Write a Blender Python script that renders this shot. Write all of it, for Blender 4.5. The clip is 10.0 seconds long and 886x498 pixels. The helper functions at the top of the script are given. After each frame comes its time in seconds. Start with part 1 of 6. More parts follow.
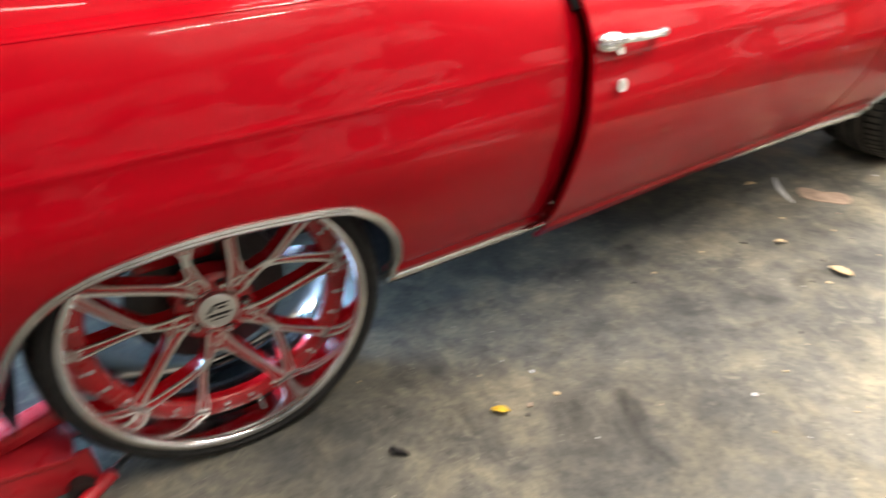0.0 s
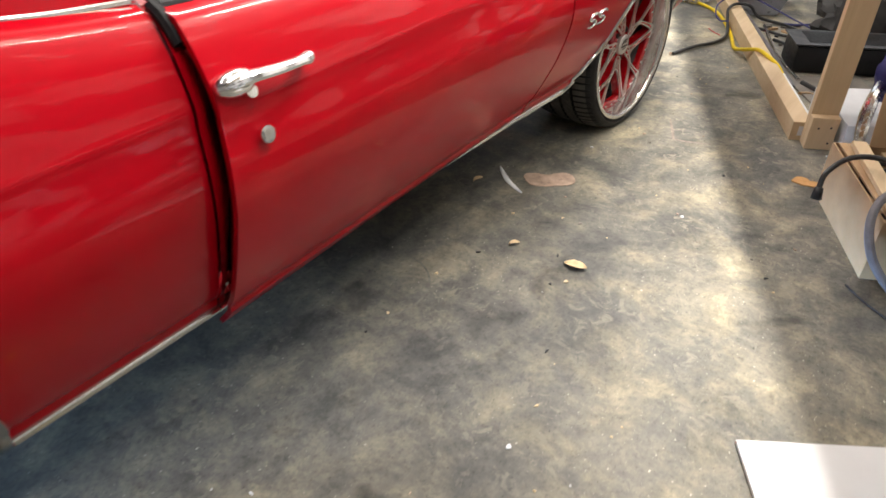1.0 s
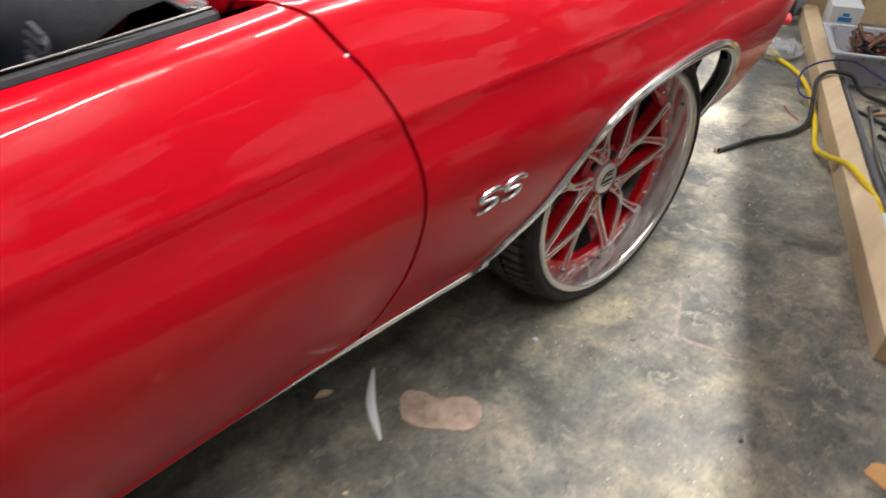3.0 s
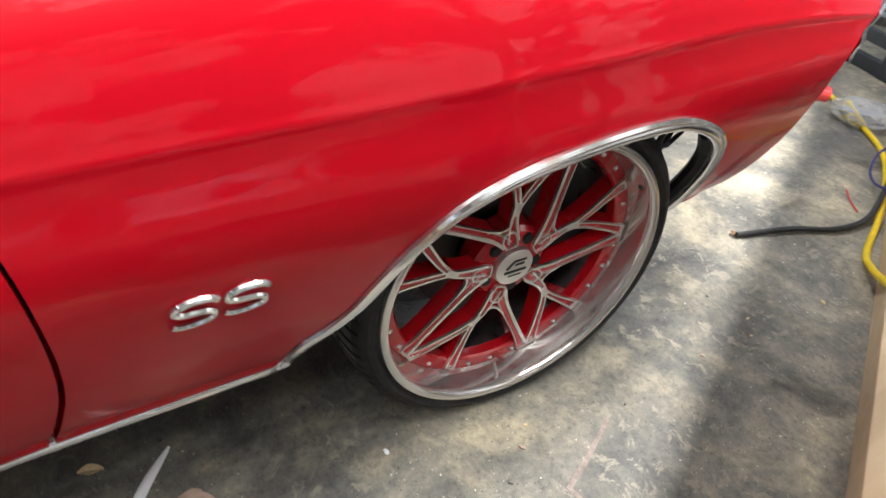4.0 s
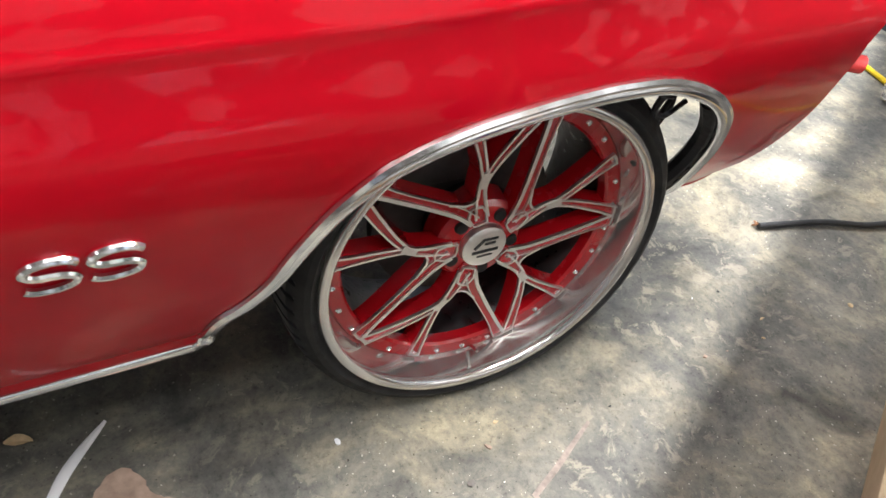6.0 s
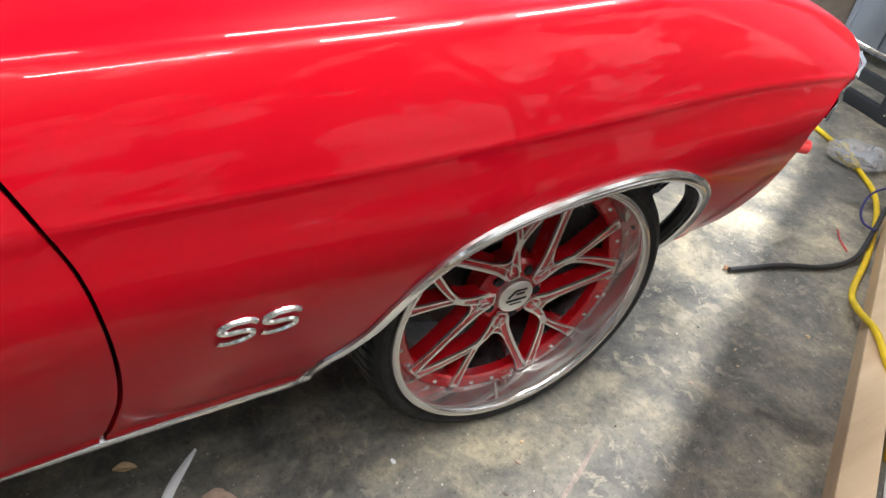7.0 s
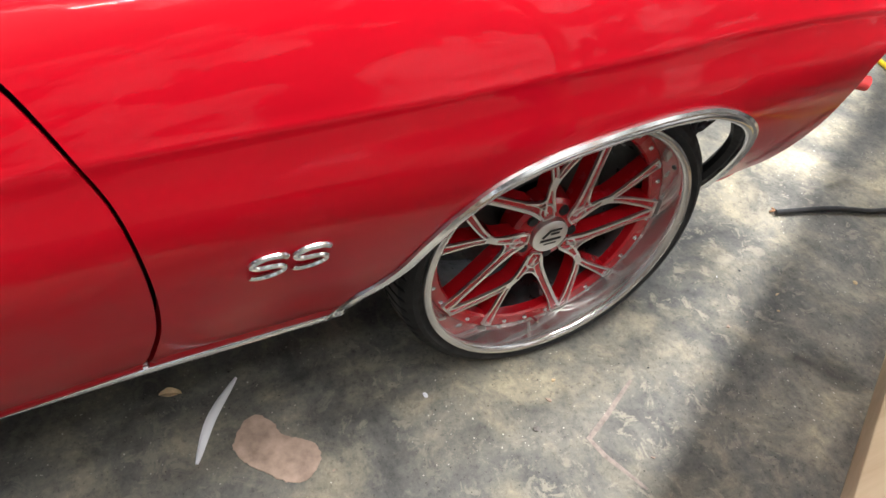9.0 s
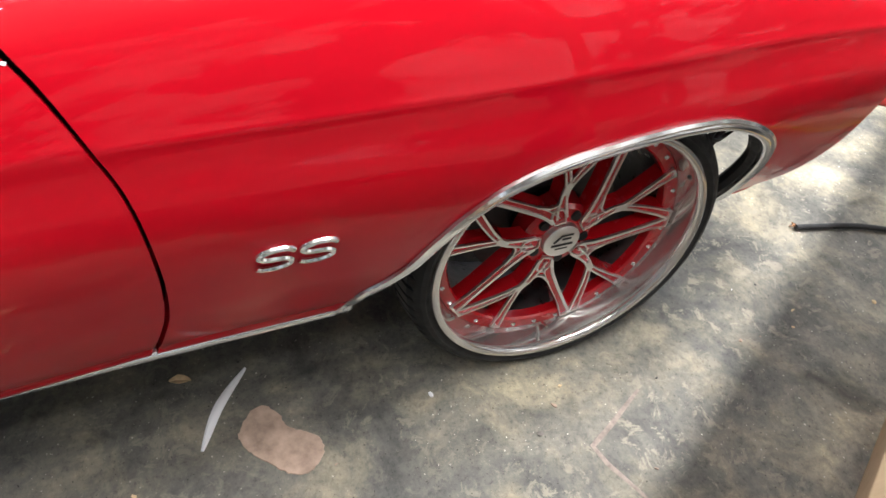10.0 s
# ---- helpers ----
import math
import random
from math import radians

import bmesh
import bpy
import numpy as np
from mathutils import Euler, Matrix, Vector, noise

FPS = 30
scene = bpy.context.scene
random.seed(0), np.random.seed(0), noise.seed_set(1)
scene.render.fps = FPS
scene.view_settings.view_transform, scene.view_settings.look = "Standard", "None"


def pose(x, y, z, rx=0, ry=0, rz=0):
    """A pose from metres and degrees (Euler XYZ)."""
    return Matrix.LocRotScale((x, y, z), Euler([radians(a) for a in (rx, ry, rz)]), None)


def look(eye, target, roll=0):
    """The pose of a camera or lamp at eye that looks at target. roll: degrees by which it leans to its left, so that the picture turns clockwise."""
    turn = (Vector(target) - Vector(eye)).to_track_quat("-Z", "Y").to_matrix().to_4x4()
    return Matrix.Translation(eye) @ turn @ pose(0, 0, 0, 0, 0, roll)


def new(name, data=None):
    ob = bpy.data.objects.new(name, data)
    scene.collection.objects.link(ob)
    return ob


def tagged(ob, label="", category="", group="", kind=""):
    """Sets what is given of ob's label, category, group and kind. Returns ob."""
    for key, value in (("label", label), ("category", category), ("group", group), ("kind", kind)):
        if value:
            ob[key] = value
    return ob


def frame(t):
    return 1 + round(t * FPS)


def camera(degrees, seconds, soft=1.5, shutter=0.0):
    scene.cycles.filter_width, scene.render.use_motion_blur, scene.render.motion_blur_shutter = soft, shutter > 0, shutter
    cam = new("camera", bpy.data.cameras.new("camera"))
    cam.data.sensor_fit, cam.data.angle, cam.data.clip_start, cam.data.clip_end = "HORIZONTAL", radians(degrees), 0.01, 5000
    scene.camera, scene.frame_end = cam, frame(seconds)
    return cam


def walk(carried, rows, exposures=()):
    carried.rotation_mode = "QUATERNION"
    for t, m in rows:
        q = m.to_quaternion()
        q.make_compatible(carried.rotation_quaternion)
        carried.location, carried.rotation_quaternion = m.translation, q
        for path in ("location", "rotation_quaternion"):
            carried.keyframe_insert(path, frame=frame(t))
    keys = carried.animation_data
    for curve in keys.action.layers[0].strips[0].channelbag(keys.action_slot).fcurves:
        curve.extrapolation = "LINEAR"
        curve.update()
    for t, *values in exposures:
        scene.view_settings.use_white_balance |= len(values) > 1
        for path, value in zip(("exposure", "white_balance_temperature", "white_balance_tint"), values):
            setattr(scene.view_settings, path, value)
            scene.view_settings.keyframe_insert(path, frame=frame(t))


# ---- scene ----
cam = camera(66.9, 10.0, soft=1.5, shutter=0.3)
PATH = [
    (0, (1.282, -0.14, 1.263), (-0.165, 0.69, 0.159), -0.7),
    (0.1, (1.245, -0.089, 1.281), (-0.119, 0.86, 0.168), -0.2),
    (0.2, (1.223, -0.045, 1.255), (-0.095, 0.982, 0.157), -1.2),
    (0.3, (1.172, -0.016, 1.267), (-0.07, 1.085, 0.152), -0.8),
    (0.5, (1.144, 0.052, 1.269), (-0.001, 1.246, 0.144), -2.0),
    (1, (1.109, 0.309, 1.246), (0.094, 1.574, 0.075), -0.3),
    (1.5, (1.041, 0.619, 1.246), (-0.033, 1.785, 0.027), 0.4),
    (2, (0.907, 0.918, 1.249), (-0.132, 2.14, 0.054), -1.6),
    (2.5, (0.838, 1.249, 1.219), (-0.376, 2.338, 0.061), -2.1),
    (3, (0.763, 1.589, 1.205), (-0.384, 2.669, -0.026), 0.7),
    (3.2, (0.713, 1.747, 1.203), (-0.406, 2.886, -0.001), 3.2),
    (4.3, (0.701, 2.309, 1.09), (-0.586, 3.054, -0.247), 7.3),
    (4.5, (0.689, 2.353, 1.051), (-0.582, 3.084, -0.31), 8.4),
    (5, (0.691, 2.399, 1.006), (-0.616, 3.137, -0.315), 6.5),
    (5.2, (0.684, 2.407, 1.009), (-0.603, 3.14, -0.335), 6.1),
    (6.3, (0.706, 2.331, 1.116), (-0.587, 3.078, -0.215), 6.3),
    (6.5, (0.738, 2.276, 1.167), (-0.554, 3.072, -0.136), 8.0),
    (7, (0.772, 2.165, 1.239), (-0.537, 3.012, -0.013), 7.3),
    (7.5, (0.813, 2.043, 1.26), (-0.433, 2.983, 0.009), 6.9),
    (8, (0.84, 1.967, 1.259), (-0.409, 2.837, -0.039), 5.7),
    (8.5, (0.818, 2.058, 1.254), (-0.425, 2.844, -0.101), 6.1),
    (9, (0.775, 2.183, 1.237), (-0.475, 2.873, -0.163), 5.5),
    (9.5, (0.777, 2.231, 1.239), (-0.477, 2.87, -0.182), 3.4),
    (10, (0.789, 2.2, 1.24), (-0.491, 2.833, -0.161), 6.1),
]
walk(cam, [(t, look(eye, target, roll)) for t, eye, target, roll in PATH], [(0, 0.26, 7200, 10), (0.5, -0.02, 7050, 10), (1.0, -0.10, 6900, 10), (2.0, -0.12, 6600, 10), (3.0, -0.32, 6400, 10), (4.5, -0.08, 6250, 10), (5.2, -0.02, 6250, 10), (6.5, -0.08, 6250, 10), (7.5, -0.40, 6250, 10), (8.5, -0.29, 6250, 10), (9.5, -0.18, 6250, 10), (10, -0.20, 6250, 10)])

# ---------------------------------------------------------------- frame of the shop
# The car stands along +y; the shop's timber runs at an angle to it.
def L(u, v, z=0.0):
    """A place in the shop's own directions: u along the timber plate, v to the right of it."""
    return Vector((0.656 - 0.474 * u + 0.8805 * v, 3.12 + 0.8805 * u + 0.474 * v, z))


SHOP_TURN = math.degrees(math.atan2(0.474, 0.8805))

# ---------------------------------------------------------------- world and light
world = bpy.data.worlds.new("world")
scene.world = world
world.use_nodes = True
wn = world.node_tree.nodes
sky = wn.new("ShaderNodeTexSky")
sky.sky_type, sky.sun_disc, sky.sun_elevation, sky.sun_rotation = "NISHITA", False, radians(35), radians(200)
world.node_tree.links.new(sky.outputs[0], wn["Background"].inputs[0])
wn["Background"].inputs[1].default_value = 0.10


def area_lamp(name, m, sx, sy, watts, colour, spread=180):
    data = bpy.data.lights.new(name, "AREA")
    data.shape, data.size, data.size_y, data.energy, data.color = "RECTANGLE", sx, sy, watts, colour
    data.spread = radians(spread)
    ob = new(name, data)
    ob.matrix_world = m
    return ob


LAMP_Z, LAMP_V = 4.0, 0.235
WARM, COOL = (1.0, 0.97, 0.945), (0.38, 0.62, 1.0)
for k, watts in enumerate((55, 66, 182, 240)):
    p = L(-2.6 + 1.7 * k, LAMP_V, LAMP_Z)
    area_lamp("tube_light", Matrix.Translation(p) @ pose(0, 0, 0, 0, 0, SHOP_TURN), 0.05, 1.15, watts, WARM)
for k, watts in enumerate((13, 45, 125)):
    p = L(-3.0 + 2.4 * k, -2.2, LAMP_Z)
    area_lamp("tube_light", Matrix.Translation(p) @ pose(0, 0, 0, 0, 0, SHOP_TURN), 0.09, 1.5, watts, WARM)
# added uplights over the tubes: their bounce off the ceiling fills the shaded floor
for k in range(4):
    p = L(-2.6 + 1.7 * k, LAMP_V, LAMP_Z + 0.08)
    area_lamp("fill_uplight", Matrix.Translation(p) @ pose(0, 0, 0, 180, 0, SHOP_TURN), 0.10, 1.5, (110, 190, 240, 240)[k], WARM)
# daylight in the open shop door on the car's far side
area_lamp("door_daylight", look(L(-4.0, -6.1, 1.75), L(-3.4, 0, 0.9)), 3.4, 1.7, 100, COOL)
area_lamp("yard_daylight", look(L(-4.0, -6.15, 0.33), Vector((0.0, -0.10, 0.0))), 1.4, 0.5, 60, COOL, 26)

# ---------------------------------------------------------------- materials
def ramp(nt, fac, stops):
    r = nt.nodes.new("ShaderNodeValToRGB")
    el = r.color_ramp.elements
    while len(el) < len(stops):
        el.new(0.5)
    for e, (pos, col) in zip(el, stops):
        e.position, e.color = pos, (*col, 1)
    nt.links.new(fac, r.inputs[0])
    return r.outputs[0]


def noise_tex(nt, scale, detail=4.0, rough=0.55, stretch=None, distortion=0.0):
    tc = nt.nodes.new("ShaderNodeTexCoord")
    n = nt.nodes.new("ShaderNodeTexNoise")
    n.inputs["Scale"].default_value, n.inputs["Detail"].default_value = scale, detail
    n.inputs["Roughness"].default_value, n.inputs["Distortion"].default_value = rough, distortion
    if stretch:
        mp = nt.nodes.new("ShaderNodeMapping")
        mp.inputs["Scale"].default_value = stretch
        nt.links.new(tc.outputs["Object"], mp.inputs[0])
        nt.links.new(mp.outputs[0], n.inputs["Vector"])
    else:
        nt.links.new(tc.outputs["Object"], n.inputs["Vector"])
    return n.outputs["Fac"]


def blend(nt, fac, a, b, mode="MIX"):
    m = nt.nodes.new("ShaderNodeMix")
    m.data_type, m.blend_type = "RGBA", mode
    for sock, val in ((m.inputs[0], fac), (m.inputs[6], a), (m.inputs[7], b)):
        if hasattr(val, "links"):
            nt.links.new(val, sock)
        else:
            sock.default_value = val if isinstance(val, float) else (*val, 1)
    return m.outputs[2]


def material(name, base, rough=0.5, metal=0.0, vary=0.15, scale=12.0, bump=0.0, bump_scale=60.0, stretch=None, coat=0.0, coat_rough=0.03, trans=0.0, rough_vary=0.1, ior=1.45, alpha=1.0):
    m = bpy.data.materials.new(name)
    m.use_nodes = True
    nt = m.node_tree
    b = nt.nodes["Principled BSDF"]
    b.inputs["Metallic"].default_value, b.inputs["IOR"].default_value = metal, ior
    b.inputs["Coat Weight"].default_value, b.inputs["Coat Roughness"].default_value = coat, coat_rough
    b.inputs["Transmission Weight"].default_value, b.inputs["Alpha"].default_value = trans, alpha
    b.inputs["Base Color"].default_value = (*base, 1)
    b.inputs["Roughness"].default_value = rough
    if vary > 0:
        f = noise_tex(nt, scale, 6, 0.6, stretch)
        lo, hi = [max(c * (1 - vary), 0) for c in base], [min(c * (1 + vary), 1) for c in base]
        nt.links.new(ramp(nt, f, [(0.3, lo), (0.7, hi)]), b.inputs["Base Color"])
        g = noise_tex(nt, scale * 3.1, 3, 0.5, stretch)
        r0, r1 = max(rough - rough_vary, 0.0), min(rough + rough_vary, 1.0)
        nt.links.new(ramp(nt, g, [(0.3, (r0,) * 3), (0.7, (r1,) * 3)]), b.inputs["Roughness"])
    if bump > 0:
        bn = nt.nodes.new("ShaderNodeBump")
        bn.inputs["Strength"].default_value, bn.inputs["Distance"].default_value = bump, 0.002
        nt.links.new(noise_tex(nt, bump_scale, 5, 0.6, stretch), bn.inputs["Height"])
        nt.links.new(bn.outputs[0], b.inputs["Normal"])
    return m


def paint_material():
    m = material("red_car_paint", (0.52, 0.002, 0.009), 0.3, vary=0.0, coat=0.52, coat_rough=0.01)
    m.node_tree.nodes["Principled BSDF"].inputs["Coat IOR"].default_value = 1.40
    nt = m.node_tree
    b = nt.nodes["Principled BSDF"]
    b.inputs["Specular IOR Level"].default_value = 0.08
    f = noise_tex(nt, 2.3, 5, 0.6)
    nt.links.new(ramp(nt, f, [(0.35, (0.40, 0.001, 0.009)), (0.65, (0.44, 0.001, 0.009))]), b.inputs["Base Color"])
    dust = noise_tex(nt, 9.0, 6, 0.65)
    nt.links.new(ramp(nt, dust, [(0.45, (0.002,) * 3), (0.75, (0.014,) * 3)]), b.inputs["Coat Roughness"])
    bn = nt.nodes.new("ShaderNodeBump")
    bn.inputs["Strength"].default_value, bn.inputs["Distance"].default_value = 0.008, 0.001
    nt.links.new(noise_tex(nt, 3.5, 3, 0.5), bn.inputs["Height"])
    nt.links.new(bn.outputs[0], b.inputs["Coat Normal"])
    return m


def concrete_material():
    m = bpy.data.materials.new("worn_concrete")
    m.use_nodes = True
    nt = m.node_tree
    b = nt.nodes["Principled BSDF"]
    big = noise_tex(nt, 1.7, 9, 0.70, distortion=0.5)
    mid = noise_tex(nt, 7.5, 12, 0.78, distortion=0.3)
    fine = noise_tex(nt, 70, 8, 0.80)
    # grey cream with beige worn blotches
    blotch = noise_tex(nt, 5.0, 12, 0.70, distortion=0.4)
    base = ramp(nt, big, [(0.36, (0.082, 0.083, 0.082)), (0.46, (0.118, 0.117, 0.110)), (0.54, (0.152, 0.148, 0.134)), (0.64, (0.205, 0.194, 0.166))])
    worn = ramp(nt, blotch, [(0.36, (0.60, 0.61, 0.63)), (0.46, (0.86, 0.87, 0.88)), (0.53, (1.08, 1.06, 1.0)), (0.60, (1.52, 1.44, 1.26)), (0.70, (1.82, 1.70, 1.42))])
    col = blend(nt, 1.0, base, worn, "MULTIPLY")
    grey = ramp(nt, mid, [(0.36, (0.66, 0.67, 0.68)), (0.46, (0.92, 0.92, 0.92)), (0.54, (1.02, 1.01, 1.0)), (0.63, (1.22, 1.19, 1.12))])
    col = blend(nt, 1.0, col, grey, "MULTIPLY")
    grit = ramp(nt, fine, [(0.36, (0.58, 0.58, 0.60)), (0.46, (0.95, 0.95, 0.95)), (0.56, (1.02, 1.02, 1.02)), (0.66, (1.34, 1.31, 1.24))])
    col = blend(nt, 1.0, col, grit, "MULTIPLY")
    # pale worn-through clumps, in patches
    scuff = noise_tex(nt, 21, 10, 0.74, distortion=0.6)
    where = noise_tex(nt, 1.9, 3, 0.5)
    s1 = ramp(nt, scuff, [(0.54, (0, 0, 0)), (0.60, (1, 1, 1))])
    s2 = ramp(nt, where, [(0.40, (0, 0, 0)), (0.56, (0.85, 0.85, 0.85))])
    mask = blend(nt, 1.0, s1, s2, "MULTIPLY")
    col = blend(nt, mask, col, (0.20, 0.187, 0.156))
    # scattered white paint specks and dark grit
    specks = noise_tex(nt, 120, 2, 0.5)
    sp = blend(nt, 1.0, ramp(nt, specks, [(0.70, (0, 0, 0)), (0.73, (1, 1, 1))]), ramp(nt, big, [(0.45, (0, 0, 0)), (0.55, (1, 1, 1))]), "MULTIPLY")
    col = blend(nt, sp, col, (0.52, 0.50, 0.45))
    col = blend(nt, 1.0, col, ramp(nt, specks, [(0.27, (0.35, 0.34, 0.33)), (0.30, (1, 1, 1))]), "MULTIPLY")
    # the slab is worn pale and warm in a long stretch beside the timber, darker further in
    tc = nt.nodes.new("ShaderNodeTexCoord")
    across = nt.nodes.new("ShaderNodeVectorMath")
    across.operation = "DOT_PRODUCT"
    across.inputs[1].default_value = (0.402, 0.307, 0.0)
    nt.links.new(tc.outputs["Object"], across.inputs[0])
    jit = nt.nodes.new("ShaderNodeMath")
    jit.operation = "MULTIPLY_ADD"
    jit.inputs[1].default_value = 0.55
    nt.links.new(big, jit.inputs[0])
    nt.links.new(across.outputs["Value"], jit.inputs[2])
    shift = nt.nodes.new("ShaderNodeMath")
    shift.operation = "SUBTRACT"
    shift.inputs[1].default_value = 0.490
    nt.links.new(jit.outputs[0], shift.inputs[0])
    # part painted light: lifts the floor in the shelf's shade, dims the car side
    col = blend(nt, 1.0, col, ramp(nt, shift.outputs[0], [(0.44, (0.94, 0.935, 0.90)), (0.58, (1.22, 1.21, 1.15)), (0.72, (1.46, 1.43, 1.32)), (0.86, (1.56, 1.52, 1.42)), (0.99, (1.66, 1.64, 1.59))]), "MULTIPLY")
    # oil drips
    oil = noise_tex(nt, 4.3, 4, 0.5, distortion=0.6)
    o1 = ramp(nt, oil, [(0.25, (0.35, 0.35, 0.36)), (0.36, (1, 1, 1))])
    col = blend(nt, 1.0, col, o1, "MULTIPLY")
    nt.links.new(col, b.inputs["Base Color"])
    nt.links.new(ramp(nt, blotch, [(0.38, (0.42,) * 3), (0.62, (0.62,) * 3)]), b.inputs["Roughness"])
    b.inputs["Specular IOR Level"].default_value = 0.22
    bn = nt.nodes.new("ShaderNodeBump")
    bn.inputs["Strength"].default_value, bn.inputs["Distance"].default_value = 0.22, 0.003
    nt.links.new(mid, bn.inputs["Height"])
    bn2 = nt.nodes.new("ShaderNodeBump")
    bn2.inputs["Strength"].default_value, bn2.inputs["Distance"].default_value = 0.25, 0.001
    nt.links.new(fine, bn2.inputs["Height"])
    nt.links.new(bn.outputs[0], bn2.inputs["Normal"])
    nt.links.new(bn2.outputs[0], b.inputs["Normal"])
    return m


def wood_material(name, lo, hi, along):
    """Grain runs along the object's axis with the small stretch factor."""
    m = bpy.data.materials.new(name)
    m.use_nodes = True
    nt = m.node_tree
    b = nt.nodes["Principled BSDF"]
    g = noise_tex(nt, 26, 6, 0.6, along, 0.6)
    blot = noise_tex(nt, 3.0, 3, 0.5)
    col = ramp(nt, g, [(0.3, lo), (0.7, hi)])
    col = blend(nt, 0.35, col, ramp(nt, blot, [(0.35, lo), (0.65, hi)]))
    nt.links.new(col, b.inputs["Base Color"])
    b.inputs["Roughness"].default_value = 0.62
    bn = nt.nodes.new("ShaderNodeBump")
    bn.inputs["Strength"].default_value, bn.inputs["Distance"].default_value = 0.3, 0.001
    nt.links.new(g, bn.inputs["Height"])
    nt.links.new(bn.outputs[0], b.inputs["Normal"])
    return m


def liner_material(name, torn_at):
    """Insulation facing: white sheet with bare, dark torn patches and seams."""
    m = material(name, (0.7, 0.7, 0.68), 0.8, vary=0.0, bump=0.3, bump_scale=12)
    nt = m.node_tree
    torn = noise_tex(nt, 0.85, 9, 0.58, distortion=0.35)
    fold = noise_tex(nt, 4.0, 4, 0.5, (1.0, 0.25, 1.0))
    col = ramp(nt, torn, [(torn_at, (0.10, 0.09, 0.08)), (torn_at + 0.01, (0.62, 0.62, 0.60)), (torn_at + 0.06, (0.82, 0.82, 0.80))])
    col = blend(nt, 1.0, col, ramp(nt, fold, [(0.40, (0.62, 0.62, 0.62)), (0.48, (1, 1, 1))]), "MULTIPLY")
    nt.links.new(col, nt.nodes["Principled BSDF"].inputs["Base Color"])
    return m


PAINT = paint_material()
CONCRETE = concrete_material()
CHROME = material("chrome", (0.86, 0.87, 0.88), 0.14, 1.0, vary=0.06, scale=30, rough_vary=0.05)
DULL_CHROME = material("weathered_chrome", (0.72, 0.70, 0.67), 0.24, 1.0, vary=0.05, scale=40, rough_vary=0.03)
BRUSHED = material("machined_aluminium", (0.80, 0.79, 0.77), 0.38, 1.0, vary=0.03, scale=8, rough_vary=0.03)
HAZY_LIP = material("dusty_polished_lip", (0.66, 0.64, 0.62), 0.13, 0.84, vary=0.14, scale=9, rough_vary=0.07, bump=0.04, bump_scale=40)
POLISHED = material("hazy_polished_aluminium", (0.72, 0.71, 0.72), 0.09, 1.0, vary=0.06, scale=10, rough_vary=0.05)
# darkened copy of the polished barrel: paints in the front wheel's inner shade
SHADED_BARREL = material("shaded_front_barrel", (0.10, 0.098, 0.10), 0.34, 0.9, vary=0.25, scale=14)
WHEEL_RED = material("red_wheel_enamel", (0.40, 0.004, 0.009), 0.22, vary=0.10, scale=8, coat=0.8)
TREAD = material("dusty_tread_rubber", (0.080, 0.073, 0.064), 0.8, vary=0.35, scale=14, bump=0.3, bump_scale=120)
RUBBER = material("tyre_rubber", (0.017, 0.0168, 0.0165), 0.6, vary=0.35, scale=18, bump=0.3, bump_scale=120)
BLACK_RUBBER = material("black_weatherstrip", (0.014, 0.014, 0.015), 0.5, vary=0.3, scale=30)
SEAL_GREY = material("grey_window_seal", (0.05, 0.05, 0.053), 0.8, vary=0.2, scale=30)
# door edge red taken darker than the body paint to draw the gap's shade
JAMB_SHADE_RED = material("shaded_red_jamb_paint", (0.26, 0.004, 0.008), 0.35, vary=0.3, scale=20)
WET_STAIN = material("old_stain_line", (0.12, 0.115, 0.10), 0.7, vary=0.4, scale=40)
RUST_STAIN = material("rusty_stain", (0.25, 0.205, 0.175), 0.8, vary=0.35, scale=60)
BLACK_PLASTIC = material("black_plastic", (0.010, 0.0105, 0.012), 0.45, vary=0.3, scale=14, bump=0.25, bump_scale=220)
DASH_VINYL = material("charcoal_dash_vinyl", (0.007, 0.008, 0.010), 0.55, vary=0.2, scale=20, bump=0.35, bump_scale=260)
GREY_TRIM = material("grey_satin_trim", (0.24, 0.25, 0.26), 0.32, 0.6, vary=0.15, scale=16)
UNDERSIDE = material("black_undercoat", (0.016, 0.015, 0.015), 0.8, vary=0.4, scale=9, bump=0.5, bump_scale=70)
CAST_IRON = material("brake_iron", (0.055, 0.052, 0.05), 0.55, 0.6, vary=0.25, scale=25)
GLASS = material("clear_glass", (0.9, 0.95, 0.93), 0.02, vary=0.0, trans=1.0, ior=1.45)
LENS = material("red_lamp_lens", (0.75, 0.05, 0.05), 0.12, vary=0.05, coat=0.5)
PINE = wood_material("pine_timber", (0.55, 0.40, 0.24), (0.72, 0.56, 0.37), (1.0, 0.06, 1.0))
PINE_UP = wood_material("pine_post", (0.57, 0.41, 0.24), (0.73, 0.56, 0.36), (1.0, 1.0, 0.06))
PLY = wood_material("plywood", (0.42, 0.30, 0.17), (0.60, 0.46, 0.29), (1.0, 0.1, 1.0))
CARDBOARD = material("brown_cardboard", (0.40, 0.265, 0.15), 0.85, vary=0.12, scale=9, bump=0.15, bump_scale=90)
WHITE_BOARD = material("white_coated_board", (0.74, 0.75, 0.76), 0.38, vary=0.05, scale=6)
WHITE_CARD = material("white_carton", (0.68, 0.69, 0.71), 0.55, vary=0.06, scale=9)
YELLOW = material("yellow_cord_jacket", (0.78, 0.56, 0.015), 0.45, vary=0.12, scale=22)
BLACK_CABLE = material("black_cable_jacket", (0.02, 0.02, 0.022), 0.48, vary=0.35, scale=30, bump=0.2, bump_scale=150)
GREY_CABLE = material("grey_conduit", (0.13, 0.125, 0.135), 0.5, vary=0.2, scale=20)
